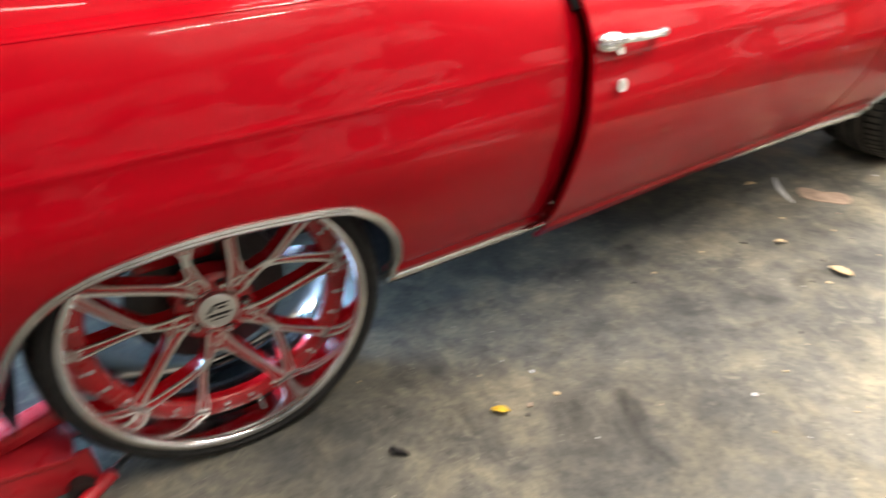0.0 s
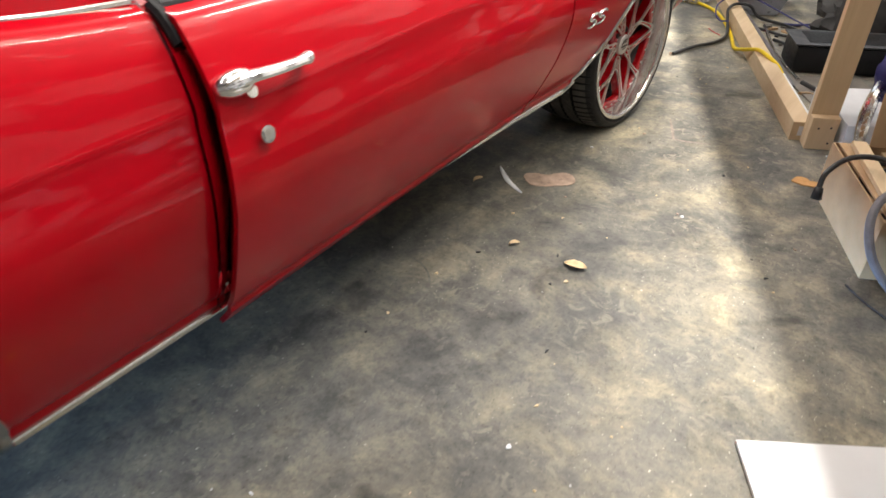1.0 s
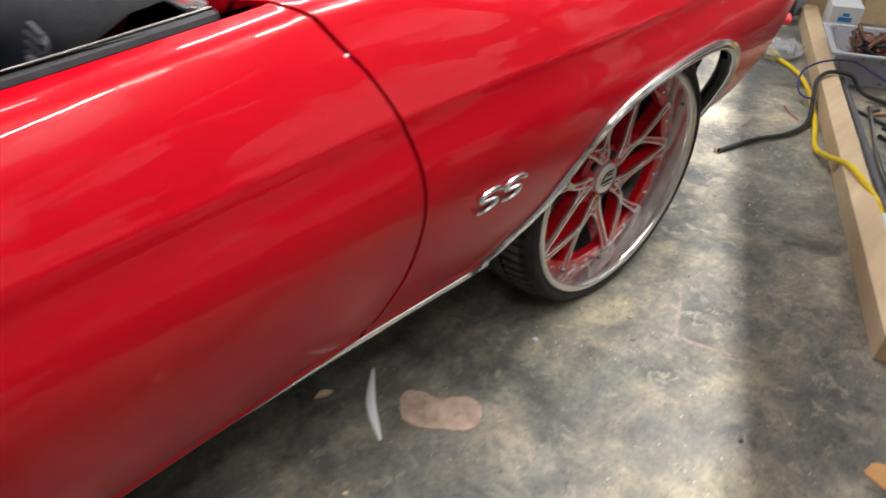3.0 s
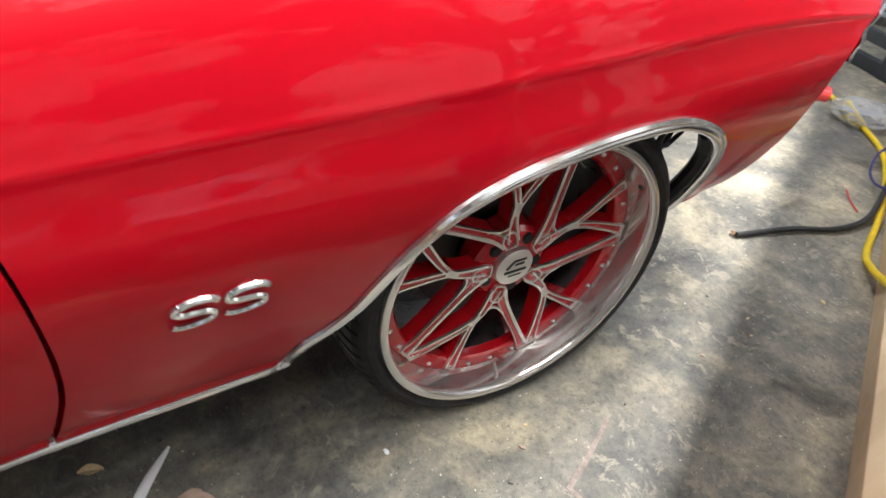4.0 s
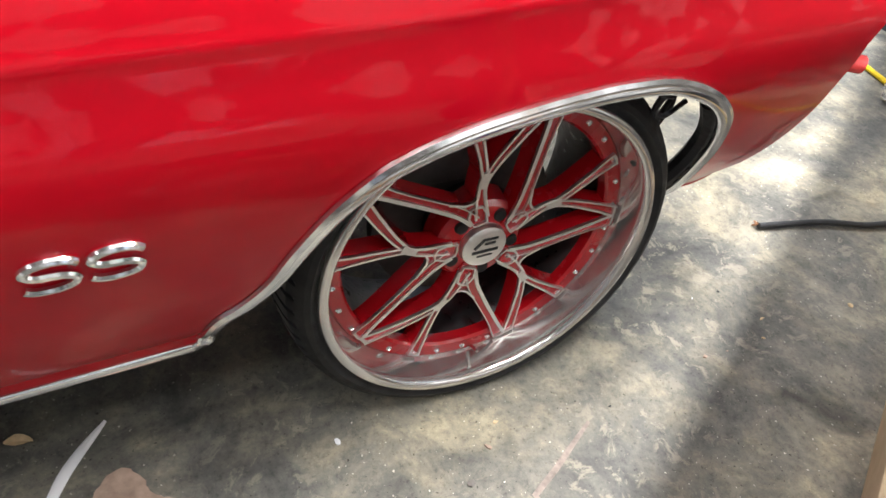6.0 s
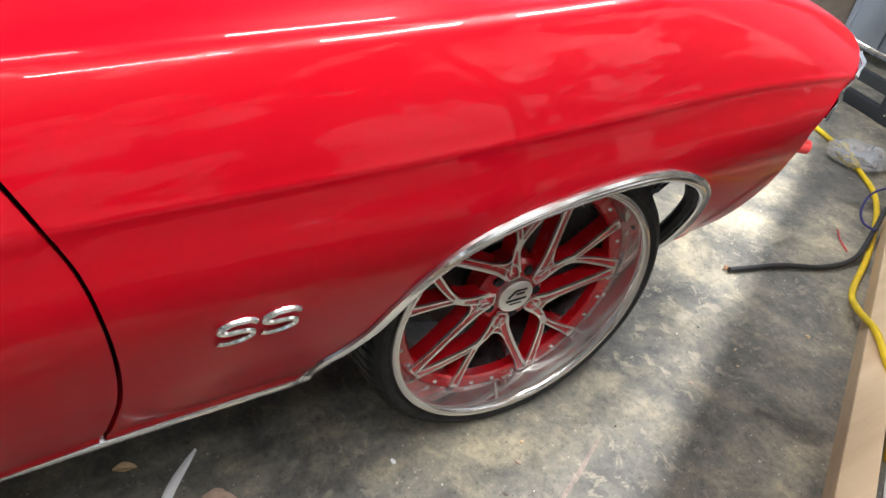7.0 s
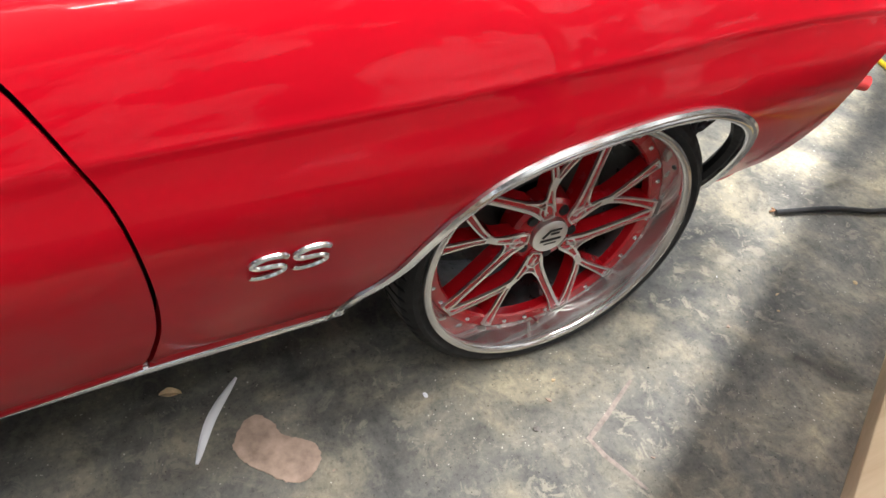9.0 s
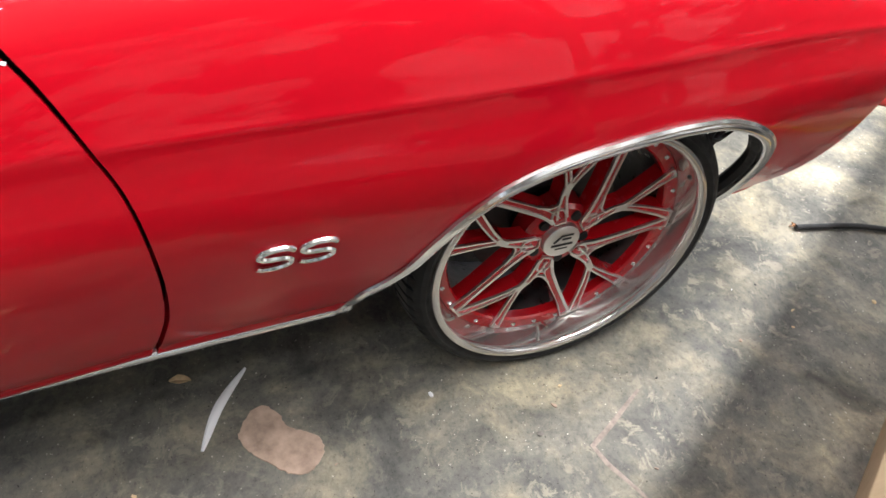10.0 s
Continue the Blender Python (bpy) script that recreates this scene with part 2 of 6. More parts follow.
BLUE_WIRE = material("dark_blue_wire", (0.035, 0.035, 0.16), 0.45, vary=0.2, scale=20)
RED_WIRE = material("red_wire", (0.55, 0.03, 0.04), 0.5, vary=0.1, scale=20)
COPPER = material("bare_copper", (0.75, 0.42, 0.25), 0.3, 1.0, vary=0.1)
LEAF = material("dry_leaf", (0.60, 0.45, 0.26), 0.7, vary=0.25, scale=40, bump=0.4, bump_scale=90)
YELLOW_LEAF = material("yellow_leaf", (0.66, 0.44, 0.04), 0.65, vary=0.25, scale=40, bump=0.4, bump_scale=90)
PATCH_TAN = material("tan_floor_filler", (0.35, 0.255, 0.195), 0.7, vary=0.35, scale=26, bump=0.5, bump_scale=60)
PLASTIC_FILM = material("clear_plastic_film", (0.85, 0.87, 0.9), 0.12, vary=0.0, trans=0.75, ior=1.3)
FROSTED = material("frosted_plastic", (0.62, 0.64, 0.70), 0.35, vary=0.06, scale=12, trans=0.35, ior=1.4)
STEEL_DARK = material("dark_grey_steel", (0.05, 0.058, 0.07), 0.45, 0.3, vary=0.2, scale=9)
STEEL_ROD = material("bright_steel_rod", (0.78, 0.78, 0.79), 0.22, 1.0, vary=0.1, scale=30)
SIDING = material("blue_grey_siding", (0.27, 0.31, 0.36), 0.45, 0.2, vary=0.08, scale=5)
CEILING = liner_material("torn_white_insulation_facing", 0.55)
WALL_FACING = liner_material("white_insulation_facing", 0.49)
WALL_PAINT = material("dusty_wall_sheet", (0.30, 0.285, 0.26), 0.7, vary=0.15, scale=2.5, bump=0.2, bump_scale=20)
DARK_TIMBER = wood_material("dark_sill_timber", (0.08, 0.065, 0.05), (0.14, 0.115, 0.09), (1.0, 0.08, 1.0))
JACK_RED = material("red_jack_enamel", (0.55, 0.02, 0.03), 0.35, vary=0.2, scale=12, coat=0.3)
BLUE_FABRIC = material("dark_blue_nylon", (0.03, 0.028, 0.14), 0.7, vary=0.25, scale=24, bump=0.6, bump_scale=140)
BLUE_PRINT = material("blue_carton_print", (0.03, 0.20, 0.50), 0.5, vary=0.05)
BLACK_CLOTH = material("dusty_black_cloth", (0.05, 0.048, 0.048), 0.85, vary=0.45, scale=7, bump=0.7, bump_scale=30)
DUST_FLOOR = material("dusty_scrap", (0.16, 0.145, 0.13), 0.8, vary=0.4, scale=8, bump=0.5, bump_scale=40)
HARNESS = material("brown_wire_sheath", (0.20, 0.085, 0.055), 0.6, vary=0.5, scale=25)
DASH_GREY = material("charcoal_plastic", (0.055, 0.057, 0.062), 0.45, vary=0.2, scale=12)
ORANGE_CARD = material("torn_orange_card", (0.55, 0.30, 0.12), 0.8, vary=0.2, scale=30)
INK = material("black_ink", (0.02, 0.02, 0.022), 0.6, vary=0.1)

for dull in (SEAL_GREY, BLACK_RUBBER, UNDERSIDE, RUBBER):
    dull.node_tree.nodes["Principled BSDF"].inputs["Specular IOR Level"].default_value = 0.25


# ---------------------------------------------------------------- mesh helpers
def thing(name, base, label, category, group="", kind=""):
    """The Empty at a thing's base. Its parts are built in world places."""
    ob = new(name)
    ob.matrix_basis = Matrix.Translation(base)
    ob.empty_display_size = 0.05
    return tagged(ob, label, category, group, kind)


def finish(me, mat, smooth=True):
    me.materials.append(mat)
    if smooth:
        me.polygons.foreach_set("use_smooth", [True] * len(me.polygons))
    me.update()


def put(name, me, parent=None, label=""):
    ob = new(name, me)
    if parent is not None:
        ob.parent = parent
        if parent.parent is None:
            ob.matrix_parent_inverse = parent.matrix_basis.inverted()
    return tagged(ob, label) if label else ob


def part(name, bm, mat, parent=None, label="", smooth=True, sharp=35):
    """One mesh from a bmesh, under a thing or a part."""
    bm.normal_update()
    if smooth:
        lim = radians(sharp)
        for e in bm.edges:
            if len(e.link_faces) == 2 and e.calc_face_angle(0) > lim:
                e.smooth = False
    me = bpy.data.meshes.new(name)
    bm.to_mesh(me)
    bm.free()
    finish(me, mat, smooth)
    return put(name, me, parent, label)


def box(size, m=None, bevel=0.0, seg=2, bm=None):
    """A box about its middle, bevelled, at the pose m."""
    own = bmesh.new()
    bmesh.ops.create_cube(own, size=1.0)
    bmesh.ops.scale(own, vec=size, verts=own.verts)
    if bevel > 0:
        bmesh.ops.bevel(own, geom=own.edges[:] , offset=bevel, segments=seg, profile=0.5, affect="EDGES")
    if m is not None:
        bmesh.ops.transform(own, matrix=m, verts=own.verts)
    if bm is None:
        return own
    me = bpy.data.meshes.new("tmp")
    own.to_mesh(me)
    own.free()
    bm.from_mesh(me)
    bpy.data.meshes.remove(me)
    return bm


def shop_box(u0, u1, v0, v1, z0, z1, bevel=0.0, turn=0.0, tilt=None):
    """A box in the shop's directions."""
    c = L((u0 + u1) / 2, (v0 + v1) / 2, (z0 + z1) / 2)
    m = Matrix.Translation(c) @ pose(0, 0, 0, 0, 0, SHOP_TURN + turn)
    if tilt:
        m = m @ pose(0, 0, 0, *tilt)
    return box((v1 - v0, u1 - u0, z1 - z0), m, bevel)


def smooth_path(pts, step=0.012):
    """A Catmull-Rom curve through the points."""
    p = [Vector(q) for q in pts]
    p = [p[0] * 2 - p[1]] + p + [p[-1] * 2 - p[-2]]
    out = []
    for a, b, c, d in zip(p, p[1:], p[2:], p[3:]):
        n = max(2, int((c - b).length / step))
        for k in range(n):
            t = k / n
            out.append(0.5 * ((2 * b) + (c - a) * t + (2 * a - 5 * b + 4 * c - d) * t * t + (3 * b - a - 3 * c + d) * t ** 3))
    out.append(p[-2])
    return out


def tube(pts, r, n=8, step=0.012, bm=None, curve=True, taper=None):
    path = smooth_path(pts, step) if curve else [Vector(q) for q in pts]
    bm = bm or bmesh.new()
    rings, up = [], Vector((0.13, 0.21, 1)).normalized()
    for k, p in enumerate(path):
        d = (path[min(k + 1, len(path) - 1)] - path[max(k - 1, 0)]).normalized()
        side = d.cross(up)
        side = side.normalized() if side.length > 1e-4 else d.orthogonal().normalized()
        up = side.cross(d).normalized()
        rr = r if taper is None else r * taper(k / max(len(path) - 1, 1))
        rings.append([bm.verts.new(p + rr * (math.cos(a) * side + math.sin(a) * up)) for a in (2 * math.pi * i / n for i in range(n))])
    for a, b in zip(rings, rings[1:]):
        for i in range(n):
            bm.faces.new((a[i], a[(i + 1) % n], b[(i + 1) % n], b[i]))
    bm.faces.new(rings[0][::-1])
    bm.faces.new(rings[-1])
    return bm


def lathe(profile, n=64, m=None, closed=False, bm=None, wave=None):
    """Turns a profile of (x, radius) round the x axis."""
    bm = bm or bmesh.new()
    rings = []
    for k in range(n):
        a = 2 * math.pi * k / n
        ring = []
        for j, (x, r) in enumerate(profile):
            rr = r + (wave(j, k) if wave else 0)
            ring.append(bm.verts.new((x, rr * math.cos(a), rr * math.sin(a))))
        rings.append(ring)
    for k in range(n):
        a, b = rings[k], rings[(k + 1) % n]
        cnt = len(profile)
        for j in range(cnt if closed else cnt - 1):
            bm.faces.new((a[j], b[j], b[(j + 1) % cnt], a[(j + 1) % cnt]))
    if m is not None:
        bmesh.ops.transform(bm, matrix=m, verts=bm.verts)
    bmesh.ops.recalc_face_normals(bm, faces=bm.faces)
    return bm


def slab(outline, z0, z1, m=None, bevel=0.0):
    """An outline in x, y drawn out from z0 to z1."""
    bm = bmesh.new()
    lo = [bm.verts.new((x, y, z0)) for x, y in outline]
    hi = [bm.verts.new((x, y, z1)) for x, y in outline]
    n = len(outline)
    bm.faces.new(hi)
    bm.faces.new(lo[::-1])
    for i in range(n):
        bm.faces.new((lo[i], lo[(i + 1) % n], hi[(i + 1) % n], hi[i]))
    bmesh.ops.recalc_face_normals(bm, faces=bm.faces)
    if bevel > 0:
        bmesh.ops.bevel(bm, geom=[e for e in bm.edges if abs(e.verts[0].co.z - e.verts[1].co.z) < 1e-6], offset=bevel, segments=1, affect="EDGES")
    if m is not None:
        bmesh.ops.transform(bm, matrix=m, verts=bm.verts)
    return bm


def ribbon(path, width, x0, x1, bm=None, m=None):
    """A bar that follows a path in y, z, from depth x0 to x1. width: a number or one for each point."""
    bm = bm or bmesh.new()
    p = [Vector((0, a, b)) for a, b in path]
    w = [width] * len(p) if isinstance(width, (int, float)) else width
    rows = []
    for k, q in enumerate(p):
        d = (p[min(k + 1, len(p) - 1)] - p[max(k - 1, 0)]).normalized()
        s = Vector((0, -d.z, d.y)) * w[k] / 2
        rows.append([bm.verts.new((x, (q + e).y, (q + e).z)) for x, e in ((x1, s), (x1, -s), (x0, -s), (x0, s))])
    for a, b in zip(rows, rows[1:]):
        for i in range(4):
            bm.faces.new((a[i], a[(i + 1) % 4], b[(i + 1) % 4], b[i]))
    bm.faces.new(rows[0][::-1])
    bm.faces.new(rows[-1])
    if m is not None:
        bmesh.ops.transform(bm, matrix=m, verts=bm.verts)
    bmesh.ops.recalc_face_normals(bm, faces=bm.faces)
    return bm


def rough_outline(rx, ry, n=28, wob=0.18, seed=1):
    rnd = random.Random(seed)
    ph = [rnd.uniform(0, 6.28) for _ in range(5)]
    out = []
    for k in range(n):
        a = 2 * math.pi * k / n
        r = 1 + wob * sum(math.sin((i + 2) * a + ph[i]) / (i + 1.5) for i in range(5))
        out.append((rx * r * math.cos(a), ry * r * math.sin(a)))
    return out

# ---------------------------------------------------------------- the shop
def setting(name, bm, mat, label, category, smooth=False):
    return tagged(part(name, bm, mat, None, "", smooth), label, category, kind="structure")


def quad(corners):
    bm = bmesh.new()
    bm.faces.new([bm.verts.new(c) for c in corners])
    return bm


U0, U1, V0, V1, TOP = -6.5, 3.45, -6.2, 2.3, 5.2
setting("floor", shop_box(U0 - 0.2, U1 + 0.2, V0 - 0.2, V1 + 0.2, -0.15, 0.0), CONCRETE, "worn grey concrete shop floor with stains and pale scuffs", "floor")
setting("ground", quad([L(-60, 60, -0.06), L(60, 60, -0.06), L(60, -80, -0.06), L(-60, -80, -0.06)]), CONCRETE, "pale concrete yard outside the shop door", "ground")
setting("ceiling", shop_box(U0, U1, V0, V1, TOP, TOP + 0.15), CEILING, "white ceiling liner over the shop", "ceiling")
setting("wall_right", shop_box(U0, U1, V1, V1 + 0.15, 0, TOP), WALL_FACING, "dusty pale sheet wall behind the storage", "wall")


def joined(boxes):
    """One bmesh from several shop boxes."""
    bm = bmesh.new()
    for a in boxes:
        b2 = shop_box(*a)
        me = bpy.data.meshes.new("tmp")
        b2.to_mesh(me)
        b2.free()
        bm.from_mesh(me)
        bpy.data.meshes.remove(me)
    return bm


setting("wall_left", joined([(U0, -5.8, V0 - 0.15, V0, 0, TOP), (-2.2, U1, V0 - 0.15, V0, 0, TOP), (-5.8, -2.2, V0 - 0.15, V0, 2.7, TOP)]), WALL_PAINT, "dusty pale sheet wall with a wide open vehicle doorway", "wall")
setting("wall_back", shop_box(U0 - 0.15, U0, V0, V1, 0, TOP), WALL_PAINT, "dusty sheet wall", "wall")


def siding_wall():
    """Sheet siding with raised ribs, over a dark timber sill."""
    bm = bmesh.new()
    v, rows = V0, []
    while v < V1:
        for dv, du in ((0.0, 0.0), (0.17, 0.0), (0.185, -0.022), (0.215, -0.022)):
            rows.append((v + dv, du))
        v += 0.23
    top = [bm.verts.new(L(U1 + du - 0.03, vv, TOP)) for vv, du in rows]
    low = [bm.verts.new(L(U1 + du - 0.03, vv, 0.26)) for vv, du in rows]
    for i in range(len(rows) - 1):
        bm.faces.new((low[i], low[i + 1], top[i + 1], top[i]))
    return bm


wf = setting("wall_far", shop_box(U1, U1 + 0.15, V0, V1, 0, TOP), WALL_PAINT, "far wall clad in ribbed blue-grey steel siding", "wall")
part("siding", siding_wall(), SIDING, wf, "ribbed blue-grey steel siding", smooth=False)
part("sill_board", shop_box(U1 - 0.075, U1 - 0.002, V0, V1, 0.0, 0.27, 0.004), DARK_TIMBER, wf, "dark timber sill", smooth=False)

# ceiling lamps
for i, (uu, vv) in enumerate([(-2.6 + 1.7 * k, LAMP_V) for k in range(4)] + [(-3.0 + 2.4 * k, -2.2) for k in range(3)]):
    lamp = thing("ceiling_lamp", L(uu, vv, LAMP_Z + 0.05), "long white strip lamp under the ceiling", "ceiling lamp", "strip lamps")
    part("housing", shop_box(uu - 0.77, uu + 0.77, vv - 0.06, vv + 0.06, LAMP_Z + 0.01, LAMP_Z + 0.07, 0.008), WHITE_CARD, lamp, smooth=False)
    for du in (-0.5, 0.5):
        part("hanger", tube([L(uu + du, vv, LAMP_Z + 0.07), L(uu + du, vv, TOP)], 0.006, 6, curve=False), STEEL_ROD, lamp)

DECK_Z = 2.4
# timber frame of an open stud partition
frame_thing = thing("storage_rack", L(0, 0.1, 0), "pale pine stud frame with an unseen shelf added to shade the floor", "storage frame")
part("bottom_plate", shop_box(0.0, 2.56, 0.004, 0.078, 0.0, 0.080, 0.003), PINE, frame_thing, "pine plate along the floor", smooth=False)
part("plate_label", shop_box(-0.0012, 0.0, 0.03, 0.058, 0.022, 0.062), WHITE_CARD, frame_thing, "white stapled tag", smooth=False)
part("post", shop_box(-0.034, 0.0, 0.046, 0.148, 0.0, DECK_Z, 0.003), PINE_UP, frame_thing, smooth=False)
part("foot_block", shop_box(-0.074, -0.036, 0.044, 0.146, 0.0, 0.135, 0.004), PINE_UP, frame_thing, "short block screwed to the post's foot", smooth=False)
for a, b in ((0.03, 0.03), (-0.02, 0.09), (0.025, 0.095)):
    part("screw", box((0.007, 0.002, 0.007), Matrix.Translation(L(-0.0745, 0.095 + a, b - 0.0)) @ pose(0, 0, 0, 0, 0, SHOP_TURN), 0.0), INK, frame_thing, smooth=False)
part("post", shop_box(2.56, 2.60, 0.03, 0.17, 0.0, DECK_Z, 0.003), PINE_UP, frame_thing, smooth=False)
part("packing_piece", shop_box(0.002, 0.04, 0.082, 0.142, 0.0, 0.33, 0.003), WHITE_CARD, frame_thing, "white painted packing piece", smooth=False)
# plate and deck sit out of view, added to cast the long floor shadow
part("top_plate", shop_box(-4.4, 3.2, 0.032, 0.17, DECK_Z, DECK_Z + 0.09, 0.003), PINE, frame_thing, smooth=False)
part("deck", shop_box(-4.4, 3.3, 0.03, 0.45, DECK_Z + 0.092, DECK_Z + 0.11), PLY, frame_thing, "unseen plywood shelf added to cast the floor shadow", smooth=False)

# ---------------------------------------------------------------- the car's skin
# The side's section: height and how far out it stands.
SECTION = [(0.215, -0.060), (0.250, -0.028), (0.266, -0.016), (0.285, 0.001), (0.304, 0.019), (0.318, 0.0300), (0.327, 0.0330), (0.334, 0.0285), (0.343, 0.0370), (0.36, 0.0525), (0.411, 0.077), (0.484, 0.108), (0.558, 0.132),
           (0.610, 0.1455), (0.650, 0.1510), (0.690, 0.1510), (0.720, 0.1462), (0.745, 0.1392), (0.762, 0.1355), (0.778, 0.1345), (0.790, 0.1345), (0.829, 0.1195), (0.864, 0.103), (0.892, 0.085),
           (0.915, 0.066), (0.929, 0.053), (0.937, 0.036), (0.944, 0.0), (0.950, -0.045), (0.957, -0.14)]


def dense_section():
    z, x = np.array(SECTION).T
    d = np.r_[0, np.cumsum(np.hypot(np.diff(z), np.diff(x)))]
    s = np.arange(0, d[-1], 0.001)
    zz, xx = np.interp(s, d, z), np.interp(s, d, x)

    def soft(a, sig):
        k = np.arange(-4 * sig, 4 * sig + 1)
        w = np.exp(-k ** 2 / (2 * sig ** 2))
        w /= w.sum()
        pad = 4 * sig
        lo, hi = a[0] + (a[1] - a[0]) * np.arange(-pad, 0), a[-1] + (a[-1] - a[-2]) * np.arange(1, pad + 1)
        return np.convolve(np.r_[lo, a, hi], w, "valid")

    wide = np.c_[soft(zz, 18), soft(xx, 18)]
    tight = np.c_[soft(zz, 4), soft(xx, 4)]
    sharp = np.zeros(len(s))
    for z0, reach in ((0.790, 0.012), (0.929, 0.025), (0.330, 0.034)):
        s0 = np.interp(z0, z, d)
        sharp = np.maximum(sharp, np.clip(1.5 - np.abs(s - s0) / reach, 0, 1))
    both = wide * (1 - sharp[:, None]) + tight * sharp[:, None]
    return s, both[:, 0], both[:, 1]


SEC_S, SEC_Z, SEC_X = dense_section()
PLAN_Y = [-1.45, -1.25, -0.8, -0.4, 0.4, 0.9, 1.5, 2.1, 2.6, 2.9, 3.2, 3.4, 3.5, 3.65]
PLAN_X = [-0.12, -0.02, 0.04, 0.050, 0.042, 0.022, 0.008, 0.0, 0.004, -0.006, -0.033, -0.050, -0.060, -0.085]
PLAN_FINE = np.linspace(-1.45, 3.65, 1021)
PLAN_SOFT = np.convolve(np.pad(np.interp(PLAN_FINE, PLAN_Y, PLAN_X), 40, mode="edge"), np.hanning(83)[1:-1] / np.hanning(83).sum(), "valid")
CAR_MID = -0.79


def skin(y, s):
    """The car's right side: from the place along the car and along the section."""
    z, x = np.interp(s, SEC_S, SEC_Z), np.interp(s, SEC_S, SEC_X)
    x = x + np.interp(y, PLAN_FINE, PLAN_SOFT)
    high = np.clip((z - 0.66) / 0.27, 0, 1)
    z = z - 0.27 * np.clip(y - 2.92, 0, 1) ** 2 * high - 0.05 * np.clip(-0.5 - y, 0, 1) ** 2 * high
    z = z - 0.020 * np.sin(np.pi * np.clip((y - 0.80) / 1.25, 0, 1)) * np.clip((z - 0.80) / 0.13, 0, 1)
    hip = np.clip((0.86 - y) / 0.46, 0, 1)
    z = z + 0.045 * hip ** 2 * (3 - 2 * hip) * np.clip((z - 0.80) / 0.13, 0, 1) * np.clip((y + 1.3) / 0.6, 0, 1)
    return np.stack([x, y + 0 * s, z], -1)


def at_z(z):
    return float(np.interp(z, SEC_Z, SEC_S))


def skin_at(y, z, out=0.0):
    """The point of the skin at a place along the car and a height, set out along its normal."""
    y, s = np.array(float(y)), np.array(at_z(z))
    p, n = skin(y, s), skin_normal(y, s)
    return Vector(p + out * n)


def skin_normal(y, s):
    a = skin(y + 0.003, s) - skin(y - 0.003, s)
    b = skin(y, s + 0.002) - skin(y, s - 0.002)
    n = np.cross(a, b)
    return n / np.linalg.norm(n, axis=-1, keepdims=True)


def fill_in(curve, step=0.012):
    out = []
    for (a, b), (c, d) in zip(curve, curve[1:]):
        n = max(1, int(math.hypot(c - a, d - b) / step))
        out += [(a + (c - a) * k / n, b + (d - b) * k / n) for k in range(n)]
    return out + [curve[-1]]


def soft_curve(pts, step=0.012):
    return [(p.x, p.y) for p in smooth_path([(a, b, 0) for a, b in pts], step)]


def inside(poly, p):
    x, y = p
    hit, n = False, len(poly)
    for i in range(n):
        (x1, y1), (x2, y2) = poly[i], poly[(i + 1) % n]
        if (y1 > y) != (y2 > y) and x < (x2 - x1) * (y - y1) / (y2 - y1) + x1:
            hit = not hit
    return hit


from mathutils import geometry


def panel_mesh(name, outline, mat, turn=None, mirror=False, flange=0.035):
    """A body panel: the part of the skin inside an outline of (along, section length), with its edges folded in."""
    n = len(outline)
    ys, ss = [p[0] for p in outline], [p[1] for p in outline]
    pts = [Vector(p) for p in outline]
    grid_s = [s for s in np.arange(min(ss), max(ss), 0.012)]
    ex = np.array(outline)
    for y in np.arange(min(ys) + 0.013, max(ys), 0.03):
        for s in grid_s:
            if np.min(np.abs(ex[:, 0] - y) + np.abs(ex[:, 1] - s)) > 0.014 and inside(outline, (y, s)):
                pts.append(Vector((y, s)))
    res = geometry.delaunay_2d_cdt(pts, [(i, (i + 1) % n) for i in range(n)], [], 1, 1e-6)
    flat, faces = np.array([tuple(v) for v in res[0]]), [tuple(f) for f in res[2]]
    co, no = skin(flat[:, 0], flat[:, 1]), skin_normal(flat[:, 0], flat[:, 1])
    # outward-facing triangles
    fixed = []
    for f in faces:
        a, b, c = co[list(f[:3])]
        fixed.append(f if np.cross(b - a, c - a) @ no[f[0]] > 0 else f[::-1])
    faces = fixed
    count = {}
    for f in faces:
        for a, b in zip(f, f[1:] + f[:1]):
            count[(a, b)] = 1
    rim = [(a, b) for a, b in count if (b, a) not in count]
    verts, norms = [tuple(p) for p in co], [tuple(v) for v in no]
    for a, b in rim:
        k = len(verts)
        ia, ib = co[a] - flange * no[a], co[b] - flange * no[b]
        fn = np.cross(co[b] - co[a], ia - co[a])
        fn = -fn / (np.linalg.norm(fn) + 1e-9)
        verts += [tuple(co[a]), tuple(co[b]), tuple(ib), tuple(ia)]
        norms += [tuple(fn)] * 4
        faces.append((k, k + 3, k + 2, k + 1))
    me = bpy.data.meshes.new(name)
    if mirror:
        verts = [(2 * CAR_MID - x, y, z) for x, y, z in verts]
        norms = [(-x, y, z) for x, y, z in norms]
        faces = [f[::-1] for f in faces]
    if turn is not None:
        r3 = turn.to_3x3()
        verts = [tuple(turn @ Vector(v)) for v in verts]
        norms = [tuple(r3 @ Vector(v)) for v in norms]
    me.from_pydata(verts, [], faces)
    finish(me, mat)
    me.normals_split_custom_set_from_vertices([Vector(v).normalized() for v in norms])
    return me


